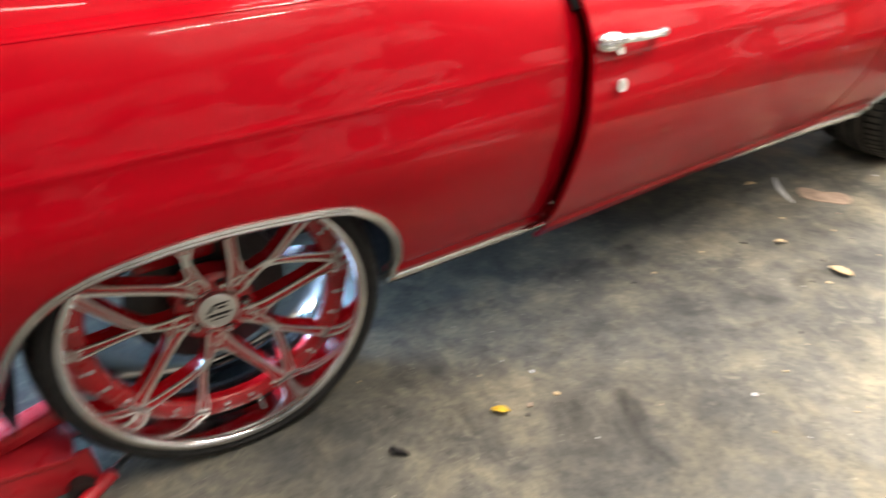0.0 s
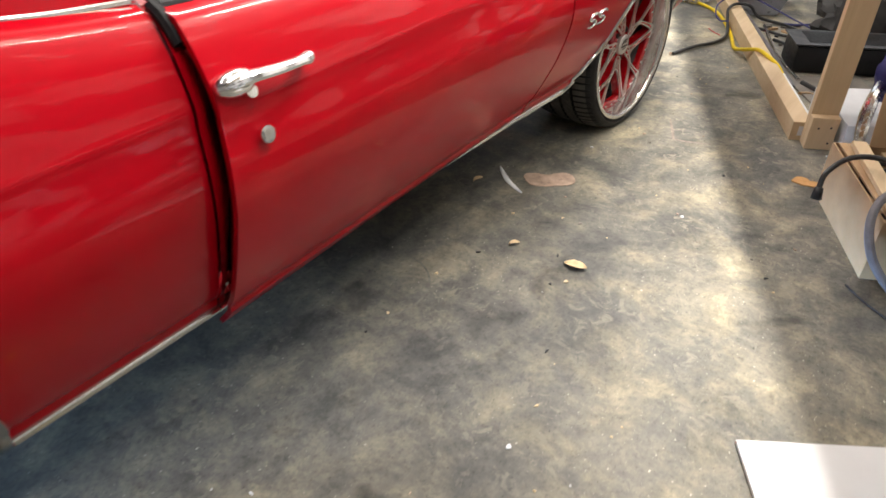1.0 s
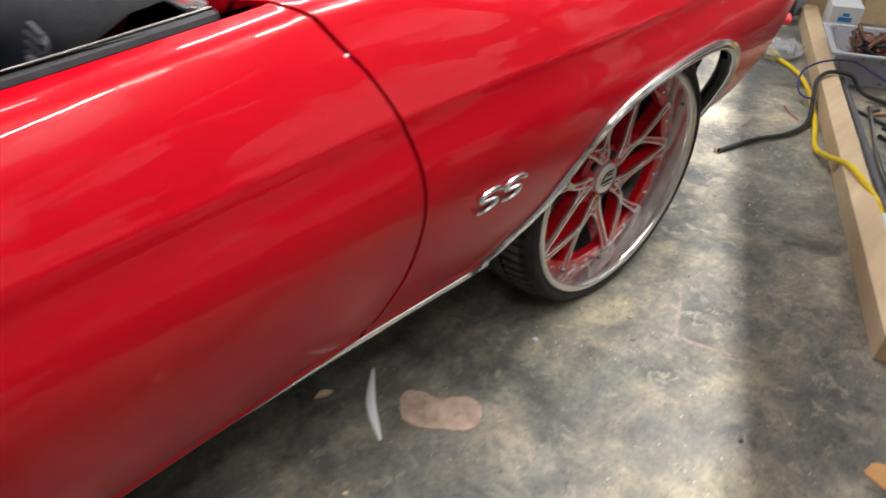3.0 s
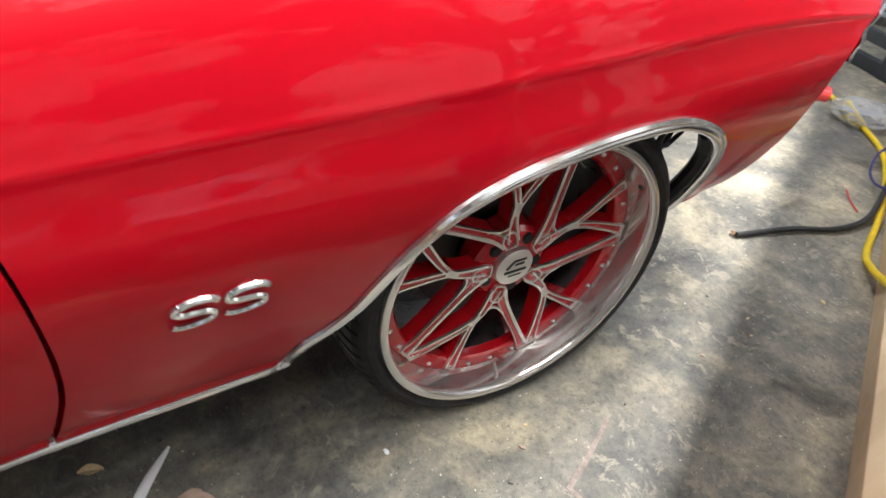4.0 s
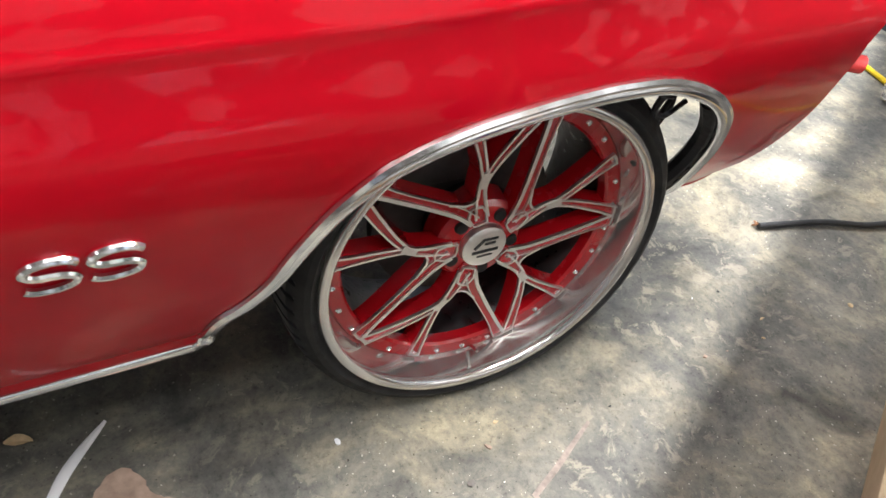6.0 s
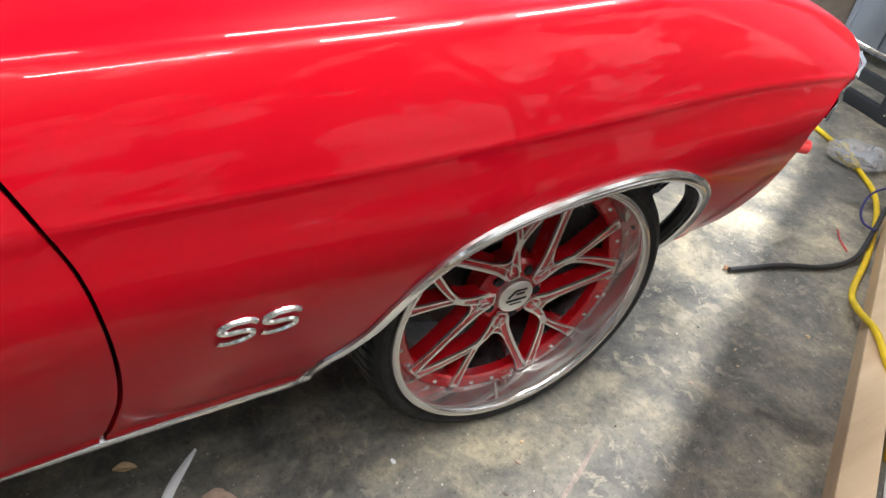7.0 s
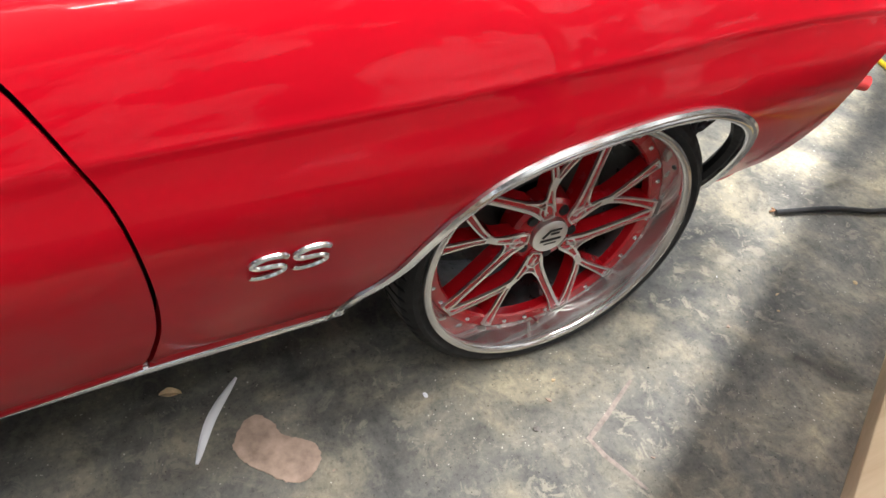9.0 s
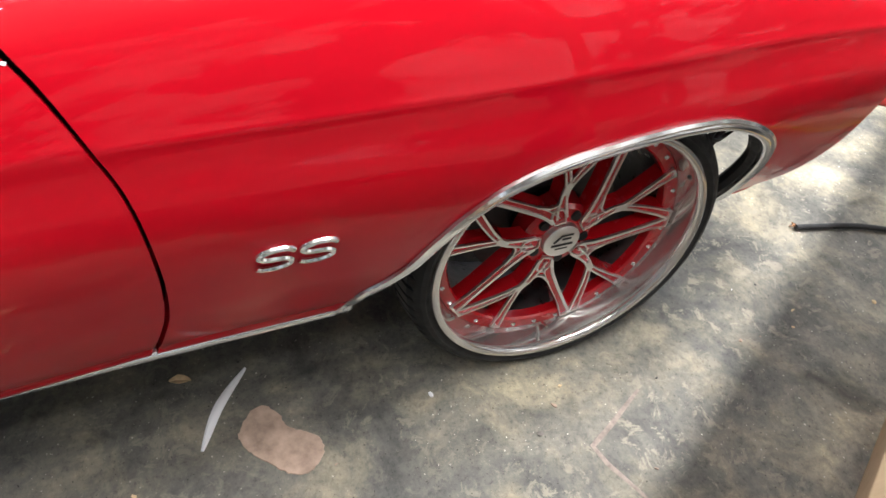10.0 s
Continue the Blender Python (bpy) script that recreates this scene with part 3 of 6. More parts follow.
ARCH_FRONT = [(2.372, 0.272), (2.384, 0.326), (2.407, 0.396), (2.442, 0.431), (2.475, 0.475), (2.504, 0.533), (2.543, 0.592), (2.590, 0.634), (2.640, 0.657), (2.70, 0.672),
              (2.77, 0.681), (2.85, 0.686), (2.93, 0.685), (3.013, 0.674), (3.090, 0.644), (3.151, 0.604), (3.194, 0.557), (3.220, 0.50), (3.232, 0.43), (3.235, 0.338)]
ARCH_REAR = [(-0.452, 0.268), (-0.44, 0.33), (-0.398, 0.43), (-0.343, 0.522), (-0.280, 0.580), (-0.209, 0.610), (-0.131, 0.624), (-0.044, 0.631), (0.057, 0.630), (0.164, 0.620),
             (0.256, 0.606), (0.305, 0.586), (0.358, 0.540), (0.400, 0.472), (0.419, 0.403), (0.424, 0.34), (0.420, 0.268)]
GAP_FRONT = [(2.000, 0.941), (2.029, 0.925), (2.046, 0.892), (2.065, 0.864), (2.083, 0.829), (2.101, 0.786), (2.118, 0.735), (2.126, 0.685), (2.129, 0.623), (2.127, 0.558),
             (2.118, 0.484), (2.100, 0.411), (2.082, 0.345), (2.070, 0.292)]
GAP_REAR = [(0.872, 0.941), (0.866, 0.90), (0.859, 0.80), (0.849, 0.70), (0.847, 0.64), (0.852, 0.5), (0.866, 0.36), (0.873, 0.292)]
NOSE = [(3.455, 0.640), (3.490, 0.70), (3.536, 0.76), (3.586, 0.82), (3.622, 0.88), (3.630, 0.92), (3.60, 0.945)]
NOSE_LOW = [(3.235, 0.338), (3.30, 0.328), (3.37, 0.335), (3.432, 0.372), (3.462, 0.43), (3.464, 0.50), (3.455, 0.57), (3.455, 0.640)]
S_TOP, S_SILL = float(SEC_S[-1]), at_z(0.9405)


def to_s(curve):
    return [(y, at_z(z)) for y, z in curve]


def shifted(curve, dy):
    return [(y + dy, z) for y, z in curve]


arch_f, arch_r = soft_curve(ARCH_FRONT), soft_curve(ARCH_REAR)
gap_f, gap_r = soft_curve(GAP_FRONT), soft_curve(GAP_REAR)
# the door's own rear edge leans back towards its foot
gap_door = [(y + 0.004 - 0.016 * min(1.0, max(0.0, (0.75 - z) / 0.40)), z) for y, z in gap_r]
nose, nose_low = soft_curve(NOSE), soft_curve(NOSE_LOW)
ROCKER_Z = 0.268
s_rock = at_z(ROCKER_Z)

fender_line = to_s(arch_f) + to_s(nose_low)[1:] + to_s(nose)[1:] + fill_in([(3.60, S_SILL), (3.56, S_TOP - 0.004), (1.93, S_TOP - 0.004), (1.965, S_SILL + 0.03), (2.003, S_SILL)])[1:] \
    + to_s(shifted(gap_f, 0.005))[1:] + fill_in([(2.074, at_z(0.292)), (2.074, s_rock), (2.372, s_rock)])[1:-1]
quarter_line = to_s(arch_r)[::-1] + fill_in([(-0.452, s_rock), (-0.9, at_z(0.30)), (-1.25, at_z(0.36)), (-1.36, at_z(0.5)), (-1.38, at_z(0.80)), (-1.33, S_TOP - 0.004), (0.30, S_TOP - 0.004), (0.40, S_SILL + 0.012), (0.860, S_SILL)])[1:] \
    + to_s(shifted(gap_r, -0.012))[1:] + fill_in([(0.861, at_z(0.292)), (0.861, s_rock), (0.422, s_rock)])[1:-1]
door_line = to_s(gap_door) + fill_in([(0.861, at_z(0.292)), (0.860, at_z(0.262)), (1.25, at_z(0.270)), (1.7, at_z(0.292)), (2.066, at_z(0.292))])[1:-1] + to_s(shifted(gap_f, -0.004))[::-1] + fill_in([(1.996, S_SILL), (0.876, S_SILL)])[1:-1]

AJAR = Matrix.Translation((0.055, 2.08, 0)) @ Matrix.Rotation(radians(2.2), 4, "Z") @ Matrix.Translation((-0.055, -2.08, 0))

car = thing("classic_car", (CAR_MID, 1.2, 0), "glossy red two-door classic car with chrome trim, door ajar", "car")
fender = put("front_fender", panel_mesh("front_fender", fender_line, PAINT), car, "glossy red front fender")
quarter = put("rear_quarter_panel", panel_mesh("rear_quarter_panel", quarter_line, PAINT), car, "glossy red rear quarter panel")
door = put("door", panel_mesh("door", door_line, PAINT, AJAR, flange=0.012), car, "glossy red door standing ajar")
put("front_fender", panel_mesh("left_fender", fender_line, PAINT, mirror=True), car)
put("rear_quarter_panel", panel_mesh("left_quarter", quarter_line, PAINT, mirror=True), car)
put("door", panel_mesh("left_door", door_line, PAINT, mirror=True), car)


def band(curve, width, lift, name, mat, parent, label="", side=1.0, wrap=0.012, base=0.001):
    """A moulding on the skin along a curve of (along, height). side: to which hand of the curve its width lies."""
    bm = bmesh.new()
    rows = []
    for k, (y, z) in enumerate(curve):
        a, b = curve[max(k - 1, 0)], curve[min(k + 1, len(curve) - 1)]
        pa, pb = skin_at(*a), skin_at(*b)
        d = (pb - pa).normalized()
        n = Vector(skin_normal(np.array(y), np.array(at_z(z))))
        w = n.cross(d).normalized() * side
        p = skin_at(y, z)
        prof = [(-0.001, base), (0.0, lift * 0.7), (width * 0.22, lift), (width * 0.42, lift * 0.72), (width * 0.60, lift * 0.95), (width * 0.9, lift * 0.6), (width, 0.0), (width * 0.95, -wrap)]
        rows.append([bm.verts.new(p + w * u + n * h) for u, h in prof])
    for a, b in zip(rows, rows[1:]):
        for i in range(len(a) - 1):
            bm.faces.new((a[i], a[i + 1], b[i + 1], b[i]))
    bmesh.ops.recalc_face_normals(bm, faces=bm.faces)
    return part(name, bm, mat, parent, label, sharp=50)


band(arch_f, 0.025, 0.009, "arch_moulding", CHROME, fender, "chrome wheel arch moulding", side=-1.0)
band(arch_r, 0.022, 0.009, "arch_moulding", DULL_CHROME, quarter, "chrome wheel arch moulding", side=-1.0)
band(fill_in([(0.426, 0.276), (0.872, 0.276)], 0.05), 0.022, 0.010, "rocker_moulding", DULL_CHROME, quarter, "thin chrome rocker moulding", side=1.0)
band(fill_in([(0.874, 0.276), (2.386, 0.276)], 0.05), 0.023, 0.010, "rocker_moulding", CHROME, car, "thin chrome rocker moulding", side=1.0)


def strip_surface(rows, mat, name, parent, label="", sharp=40):
    """A sheet through rows of points."""
    bm = bmesh.new()
    vs = [[bm.verts.new(p) for p in r] for r in rows]
    for a, b in zip(vs, vs[1:]):
        for i in range(len(a) - 1):
            bm.faces.new((a[i], b[i], b[i + 1], a[i + 1]))
    bmesh.ops.recalc_face_normals(bm, faces=bm.faces)
    return part(name, bm, mat, parent, label, sharp=sharp)


# rocker sill under the door, with the step that shows when the door stands off
strip_surface([[Vector((0.012 - 0.004 * (y - 0.87), y, 0.296)), Vector((-0.055, y, 0.300)), Vector((-0.075, y, 0.33)), Vector((-0.2, y, 0.34))] for y in (0.80, 1.2, 1.6, 2.1)], PAINT, "sill_plate", car, "red painted door sill")
strip_surface([[skin_at(y, 0.29), skin_at(y, 0.268), skin_at(y, 0.25), skin_at(y, 0.222), Vector((-0.12, y, 0.20)), Vector((-0.5, y, 0.20))] for y in np.linspace(0.44, 2.37, 20)], UNDERSIDE, "rocker_panel", car, "black rocker underside")
# the quarter's rolled front edge and the jamb behind it
edge_rows = []
for zz in np.linspace(0.30, 0.936, 40):
    ye = float(np.interp(zz, [q[1] for q in gap_r[::-1]], [q[0] for q in gap_r[::-1]]))
    roll = 1.0 - 0.35 * max(0.0, (0.62 - zz) / 0.32)
    edge_rows.append([skin_at(ye, zz, 0.0004) + Vector((-dx * roll, dy * roll, 0)) for dx, dy in ((0.0, -0.006), (0.0008, 0.002), (0.003, 0.010), (0.008, 0.018), (0.017, 0.024), (0.042, 0.028))])
strip_surface(edge_rows, PAINT, "rolled_edge", quarter, "rounded red front edge", sharp=70)
jamb = strip_surface([[Vector((skin_at(0.868, z).x - dx, 0.868 + dy, z)) for dx, dy in ((0.042, 0.010), (0.052, 0.030), (0.075, 0.055), (0.16, 0.06), (0.2, 0.10))] for z in np.linspace(0.30, 0.94, 14)], JAMB_SHADE_RED, "door_jamb", car, "red painted door jamb with shade put in its colour")
part("latch_striker", tube([Vector((0.03, 0.93, 0.62)), Vector((0.03, 0.90, 0.62))], 0.009, 10, curve=False), DULL_CHROME, jamb)
part("jamb_seal", tube([Vector((skin_at(0.868, z).x - 0.050, 0.902, z)) for z in np.linspace(0.86, 0.935, 6)], 0.010, 8), BLACK_RUBBER, jamb)
# black seal and inner edge of the ajar door
part("door_edge_seal", tube([AJAR @ Vector((skin_at(0.87, z).x - 0.040, 0.874, z)) for z in np.linspace(0.885, 0.937, 6)], 0.013, 8), BLACK_RUBBER, door)
strip_surface([[AJAR @ Vector((skin_at(y, z).x - dx, y + dy, z)) for dx, dy in ((0.008, 0.014), (0.014, 0.017), (0.040, 0.026), (0.060, 0.042), (0.095, 0.055))] for y, z in ((float(np.interp(zz, [q[1] for q in GAP_REAR[::-1]], [q[0] for q in GAP_REAR[::-1]])), float(zz)) for zz in np.linspace(0.30, 0.935, 22))], JAMB_SHADE_RED, "inner_panel", door, "red inner door edge with shade put in its colour")
for zz, reach in ((0.66, 0.006), (0.615, 0.004), (0.50, 0.008), (0.47, 0.004), (0.43, 0.010)):
    part("latch_plate", box((0.012, 0.004, 0.010 + reach), AJAR @ Matrix.Translation((skin_at(0.86, zz).x - 0.026, 0.877 - 0.020 * max(0.0, (0.72 - zz)) * (zz > 0.45), zz)) @ pose(0, 0, 0, 0, 0, -20), 0.0015), DULL_CHROME, door, "small bright latch plate")
for zz in (0.40,):
    part("door_screw", tube([AJAR @ Vector((skin_at(0.86, zz).x - 0.035, 0.868, zz)), AJAR @ Vector((skin_at(0.86, zz).x - 0.035, 0.856, zz))], 0.004, 8, curve=False), DULL_CHROME, door)
strip_surface([[AJAR @ Vector((skin_at(y, 0.93).x - dx, y, z)) for dx, z in ((0.045, 0.938), (0.062, 0.92), (0.10, 0.70), (0.09, 0.36))] for y in (0.90, 1.2, 1.5, 1.8, 1.98)], BLACK_PLASTIC, "door_card", door, "black inner door card")
strip_surface([[Vector((2 * CAR_MID - skin_at(y, 0.93).x + dx, y, z)) for dx, z in ((0.05, 0.947), (0.11, 0.935), (0.12, 0.70), (0.10, 0.30))] for y in (0.2, 0.6, 0.90, 1.2, 1.5, 1.8, 2.1)], BLACK_PLASTIC, "door_card", car, "black inner door card")
# window ledge: rubber wipe and bright bead
sill = [(AJAR @ Vector(skin(np.array(y), np.array(S_SILL)))) for y in np.linspace(0.88, 1.93, 24)]
part("window_seal", tube([p + Vector((-0.014, 0, 0.0)) for p in sill], 0.0085, 8), SEAL_GREY, door, "grey window wipe seal")
part("window_bead", tube([p + Vector((-0.023, 0, 0.0085)) for p in sill], 0.0015, 8), DULL_CHROME, door, "thin bright window bead")
strip_surface([[p + Vector((-0.022, 0, 0.002)), p + Vector((-0.034, 0, 0.002)), p + Vector((-0.044, 0, -0.006))] for p in sill], BLACK_RUBBER, "inner_ledge", door, "black inner window ledge")


# door handle and lock
def door_handle():
    a, b = AJAR @ Vector((0, 0, 0)), AJAR.to_3x3()
    base = lambda y, z, o: AJAR @ skin_at(y, z, o)
    h = part("door_handle", tube([base(0.885, 0.826, 0.016), base(0.93, 0.826, 0.028), base(0.985, 0.822, 0.027), base(1.035, 0.821, 0.029), base(1.060, 0.822, 0.024)], 0.0095, 10,
                                 taper=lambda t: 1.25 - 0.35 * t + (0.35 if t > 0.86 else 0)), CHROME, door, "chrome pull-bar door handle")
    bmh = bmesh.new()
    bmesh.ops.create_uvsphere(bmh, u_segments=18, v_segments=10, radius=1.0)
    bmesh.ops.transform(bmh, matrix=Matrix.Translation(base(0.905, 0.826, 0.010)) @ AJAR.to_3x3().to_4x4() @ Matrix.Diagonal((0.023, 0.042, 0.023, 1)), verts=bmh.verts)
    part("handle_base", bmh, CHROME, h)
    part("push_button", tube([base(0.925, 0.806, 0.0), base(0.925, 0.806, 0.018)], 0.011, 14, curve=False), DULL_CHROME, h)
    part("handle_foot", tube([base(1.053, 0.820, 0.0), base(1.053, 0.821, 0.026)], 0.010, 10, curve=False), CHROME, h)
    k = part("lock_cylinder", tube([base(0.935, 0.731, 0.0), base(0.935, 0.731, 0.012)], 0.0155, 20, curve=False), CHROME, door, "round chrome lock cylinder")
    part("lock_face", tube([base(0.935, 0.731, 0.012), base(0.935, 0.731, 0.0145)], 0.011, 18, curve=False), DULL_CHROME, k)


door_handle()


# the raised badge: two chrome letters
def badge():
    for k in range(2):
        y0 = 2.247 + 0.058 * k
        pts = []
        for i in range(19):
            t = i / 18
            # an S laid wide: upper bow, then lower bow
            if t < 0.5:
                ang = radians(20 + 250 * (t / 0.5))
                yy, zz = 0.0240 * math.cos(ang), 0.0105 + 0.0105 * math.sin(ang)
            else:
                ang = radians(90 - 250 * ((t - 0.5) / 0.5))
                yy, zz = 0.0240 * math.cos(ang), -0.0105 + 0.0105 * math.sin(ang)
            pts.append(skin_at(y0 + 0.026 + yy + 0.25 * zz, 0.591 + zz, 0.003))
        part("badge_letter", tube(pts, 0.0048, 8, step=0.004), CHROME, fender, "raised chrome letter S")


badge()

# ---------------------------------------------------------------- hood, cowl, cabin
def hood_point(y, f, left=False):
    """f runs from 0 at the fender's inner edge to 1 at the car's middle."""
    edge = skin(np.array(y), np.array(S_TOP))
    x = edge[0] - 0.006 + (CAR_MID - edge[0] + 0.006) * f
    bulge = 0.022 * (1 - (1 - f) ** 2) + 0.018 * max(0.0, min(1.0, (f - 0.42) / 0.14))
    return Vector((x, y, edge[2] + bulge * min(1.0, (3.60 - y) / 0.5)))


def hood_rows(mirror):
    rows = []
    for g in np.linspace(0, 1, 42):
        rows.append([Vector((2 * CAR_MID - p.x, p.y, p.z)) if mirror else p for p in (hood_point(float(y), f) for y, f in ((2.13 + 0.11 * (1 - (1 - f) ** 2) + g * (1.42 - 0.11 * (1 - (1 - f) ** 2)), f) for f in np.linspace(0, 1, 26)))])
    return rows


half = hood_rows(False)
full = [a + b[::-1][1:] for a, b in zip(half, hood_rows(True))]
strip_surface(full, PAINT, "hood", car, "glossy red hood with a raised middle", sharp=60)
strip_surface([[Vector((x, 2.25, z - 0.03)), Vector((x, 2.05, z - 0.02)), Vector((x, 1.90, z - 0.02))] for x, z in ((-0.135, 0.956), (-0.4, 0.965), (-0.79, 0.972), (-1.2, 0.965), (-1.445, 0.956))], BLACK_PLASTIC, "cowl", car, "black cowl grille")
# inner edge strips under the hood gap
strip_surface([[Vector((skin(np.array(y), np.array(S_TOP))[0] + 0.004, y, skin(np.array(y), np.array(S_TOP))[2] - 0.002 - d)) for d in (0.0, 0.05)] for y in np.linspace(1.95, 3.45, 20)], UNDERSIDE, "inner_fender_edge", car)

# the windscreen pillar, its bright strip and the glass
A0, A1 = Vector((-0.030, 1.955, 0.935)), Vector((-0.165, 1.50, 1.30))


def bar(a, b, w, h, bevel=0.006, up=Vector((0, 0, 1))):
    d = b - a
    m = Matrix.Translation((a + b) / 2) @ d.to_track_quat("Y", "Z").to_matrix().to_4x4()
    return box((w, d.length, h), m, bevel)


for mir in (False, True):
    fx = (lambda p: Vector((2 * CAR_MID - p.x, p.y, p.z))) if mir else (lambda p: p)
    part("windscreen_pillar", bar(fx(A0 + Vector((-0.008, 0.012, 0))), fx(A1 + Vector((-0.008, 0.012, 0))), 0.070, 0.045, 0.012), PAINT, car, "red windscreen pillar")
    part("pillar_strip", bar(fx(A0 + Vector((0.022, -0.030, 0.004))), fx(A1 + Vector((0.022, -0.030, 0.004))), 0.020, 0.024, 0.006), STEEL_ROD, car, "bright drip strip")
    pillar = []
    for t in np.linspace(0, 1, 14):
        row = []
        for yb, yt in zip(np.linspace(0.405, -0.95, 26), np.linspace(0.60, 0.02, 26)):
            b0 = skin_at(yb, 0.930, 0.0008)
            row.append(fx(Vector((b0.x - 0.25 * t ** 0.75, yb + (yt - yb) * t ** 1.3, b0.z + (1.30 - b0.z) * t ** 1.45))))
        pillar.append(row)
    strip_surface(pillar, PAINT, "rear_pillar", car, "broad red rear roof pillar", 60)
    part("quarter_window_strip", tube([fx(p) for p in (Vector((0.034, 0.855, 0.941)), Vector((0.028, 0.72, 0.949)), Vector((0.014, 0.58, 0.966)), Vector((-0.008, 0.47, 0.984)), Vector((-0.040, 0.425, 1.005)), Vector((-0.065, 0.425, 1.03)), Vector((-0.17, 0.53, 1.20)))], 0.007, 8), DULL_CHROME, car, "dull bright quarter window strip")
    strip_surface([[fx(Vector((xo - dx, y, z))) for dx, z in ((0.0, zo - 0.012), (0.022, zo - 0.010), (0.034, zo + 0.022), (0.075, zo + 0.024), (0.09, 0.90))] for xo, y, zo in ((0.028, 0.868, 0.949), (0.022, 0.72, 0.957), (0.008, 0.58, 0.974), (-0.014, 0.47, 0.990), (-0.03, 0.40, 0.995))], PAINT, "window_ledge", car, "red painted quarter window ledge")
screen = [[Vector((x, 2.20 - (0.215 - 0.1 * t) * ((x - CAR_MID) / (0.78 - 0.2 * t)) ** 2 - 0.62 * t, 0.966 + 0.334 * t)) for x in np.linspace(-0.02 - 0.2 * t, -1.56 + 0.2 * t, 18)] for t in np.linspace(0, 1, 6)]
glass = strip_surface(screen, GLASS, "windscreen", car, "clear windscreen")
glass.visible_shadow = False
part("wiper_tray_trim", tube([Vector((-0.012, 2.002, 0.955)), Vector((-0.055, 2.055, 0.962)), Vector((-0.2, 2.115, 0.972)), Vector((-0.45, 2.175, 0.982)), Vector((-0.79, 2.21, 0.988)), Vector((-1.13, 2.175, 0.982)), Vector((-1.53, 2.055, 0.962))], 0.014, 8), STEEL_ROD, car, "bright windscreen base strip")
strip_surface([[Vector((x, y, 1.30 + 0.045 * (1 - ((x - CAR_MID) / 0.57) ** 2) - 0.03 * abs((y - 0.9) / 0.5) ** 3)) for x in np.linspace(-0.18, -1.40, 14)] for y in np.linspace(1.49, 0.35, 12)], PAINT, "roof", car, "red roof")
rear_glass = strip_surface([[Vector((x, 0.36 - 0.62 * t, 1.30 - 0.33 * t)) for x in np.linspace(-0.27, -1.31, 8)] for t in (0, 0.5, 1)], GLASS, "rear_window", car, "clear rear window")
rear_glass.visible_shadow = False
deck_rows = []
for y in np.linspace(-0.26, -1.33, 16):
    e = skin(np.array(y), np.array(S_TOP))
    deck_rows.append([Vector((e[0] - 0.004 + (2 * CAR_MID - 2 * e[0]) * f, y, e[2] + 0.02 * (1 - (2 * f - 1) ** 2))) for f in np.linspace(0, 1, 14)])
strip_surface(deck_rows, PAINT, "boot_lid", car, "red boot lid")
strip_surface([[Vector((skin_at(-1.37, z).x + (2 * CAR_MID - 2 * skin_at(-1.37, z).x) * f, -1.37 + 0.03 * abs(2 * f - 1), z)) for f in np.linspace(0, 1, 10)] for z in np.linspace(0.36, 0.94, 8)], PAINT, "tail_panel", car, "red tail panel")

# nose: bright bezel edge, headlamps and the low side lamp
def nose_bezel(mirror):
    bm = bmesh.new()
    rows = []
    for k, (y, z) in enumerate(nose):
        if z > 0.875 or z < 0.655:
            continue
        wob = 0.006 * math.sin(k * 1.15) + 0.004 * math.sin(k * 0.5)
        p = skin_at(y, z)
        rows.append([bm.verts.new((p.x - dx, p.y + dy + wob, p.z)) for dx, dy in ((-0.002, 0.001), (0.0, 0.018), (0.03, 0.024), (0.09, 0.006), (0.42, -0.01), (0.72, -0.02))])
    for a, b in zip(rows, rows[1:]):
        for i in range(len(a) - 1):
            bm.faces.new((a[i], a[i + 1], b[i + 1], b[i]))
    if mirror:
        bmesh.ops.transform(bm, matrix=Matrix.Translation((2 * CAR_MID, 0, 0)) @ Matrix.Diagonal((-1, 1, 1, 1)), verts=bm.verts)
    bmesh.ops.recalc_face_normals(bm, faces=bm.faces)
    bz = part("headlamp_bezel", bm, CHROME, car, "bright headlamp bezel")
    for x in (-0.11, -0.30):
        xx = 2 * CAR_MID - x if mirror else x
        part("headlamp", lathe([(0.0, 0.001), (0.012, 0.05), (0.01, 0.078), (0.02, 0.085), (-0.03, 0.09)], 28, Matrix.Translation((xx, 3.50, 0.755)) @ pose(0, 0, 0, 0, 0, 90)), GREY_TRIM, bz)


nose_bezel(False)
nose_bezel(True)
part("side_lamp", tube([skin_at(3.44, 0.60, -0.03) + Vector((0, 0.02, -0.01)), skin_at(3.45, 0.60, -0.01) + Vector((0, 0.045, -0.01))], 0.016, 12, curve=False), LENS, car, "red lamp lens hanging under the nose")

# inside the arches and under the floor
def flat_arc(cy, r0, x0, x1, a0, a1, mat, name, label=""):
    rows = []
    for a in np.linspace(a0, a1, 18):
        rows.append([Vector((x, cy + r0 * math.cos(radians(a)), 0.335 + r0 * math.sin(radians(a)))) for x in (x0, (x0 + x1) / 2, x1)])
    return strip_surface(rows, mat, name, car, label)


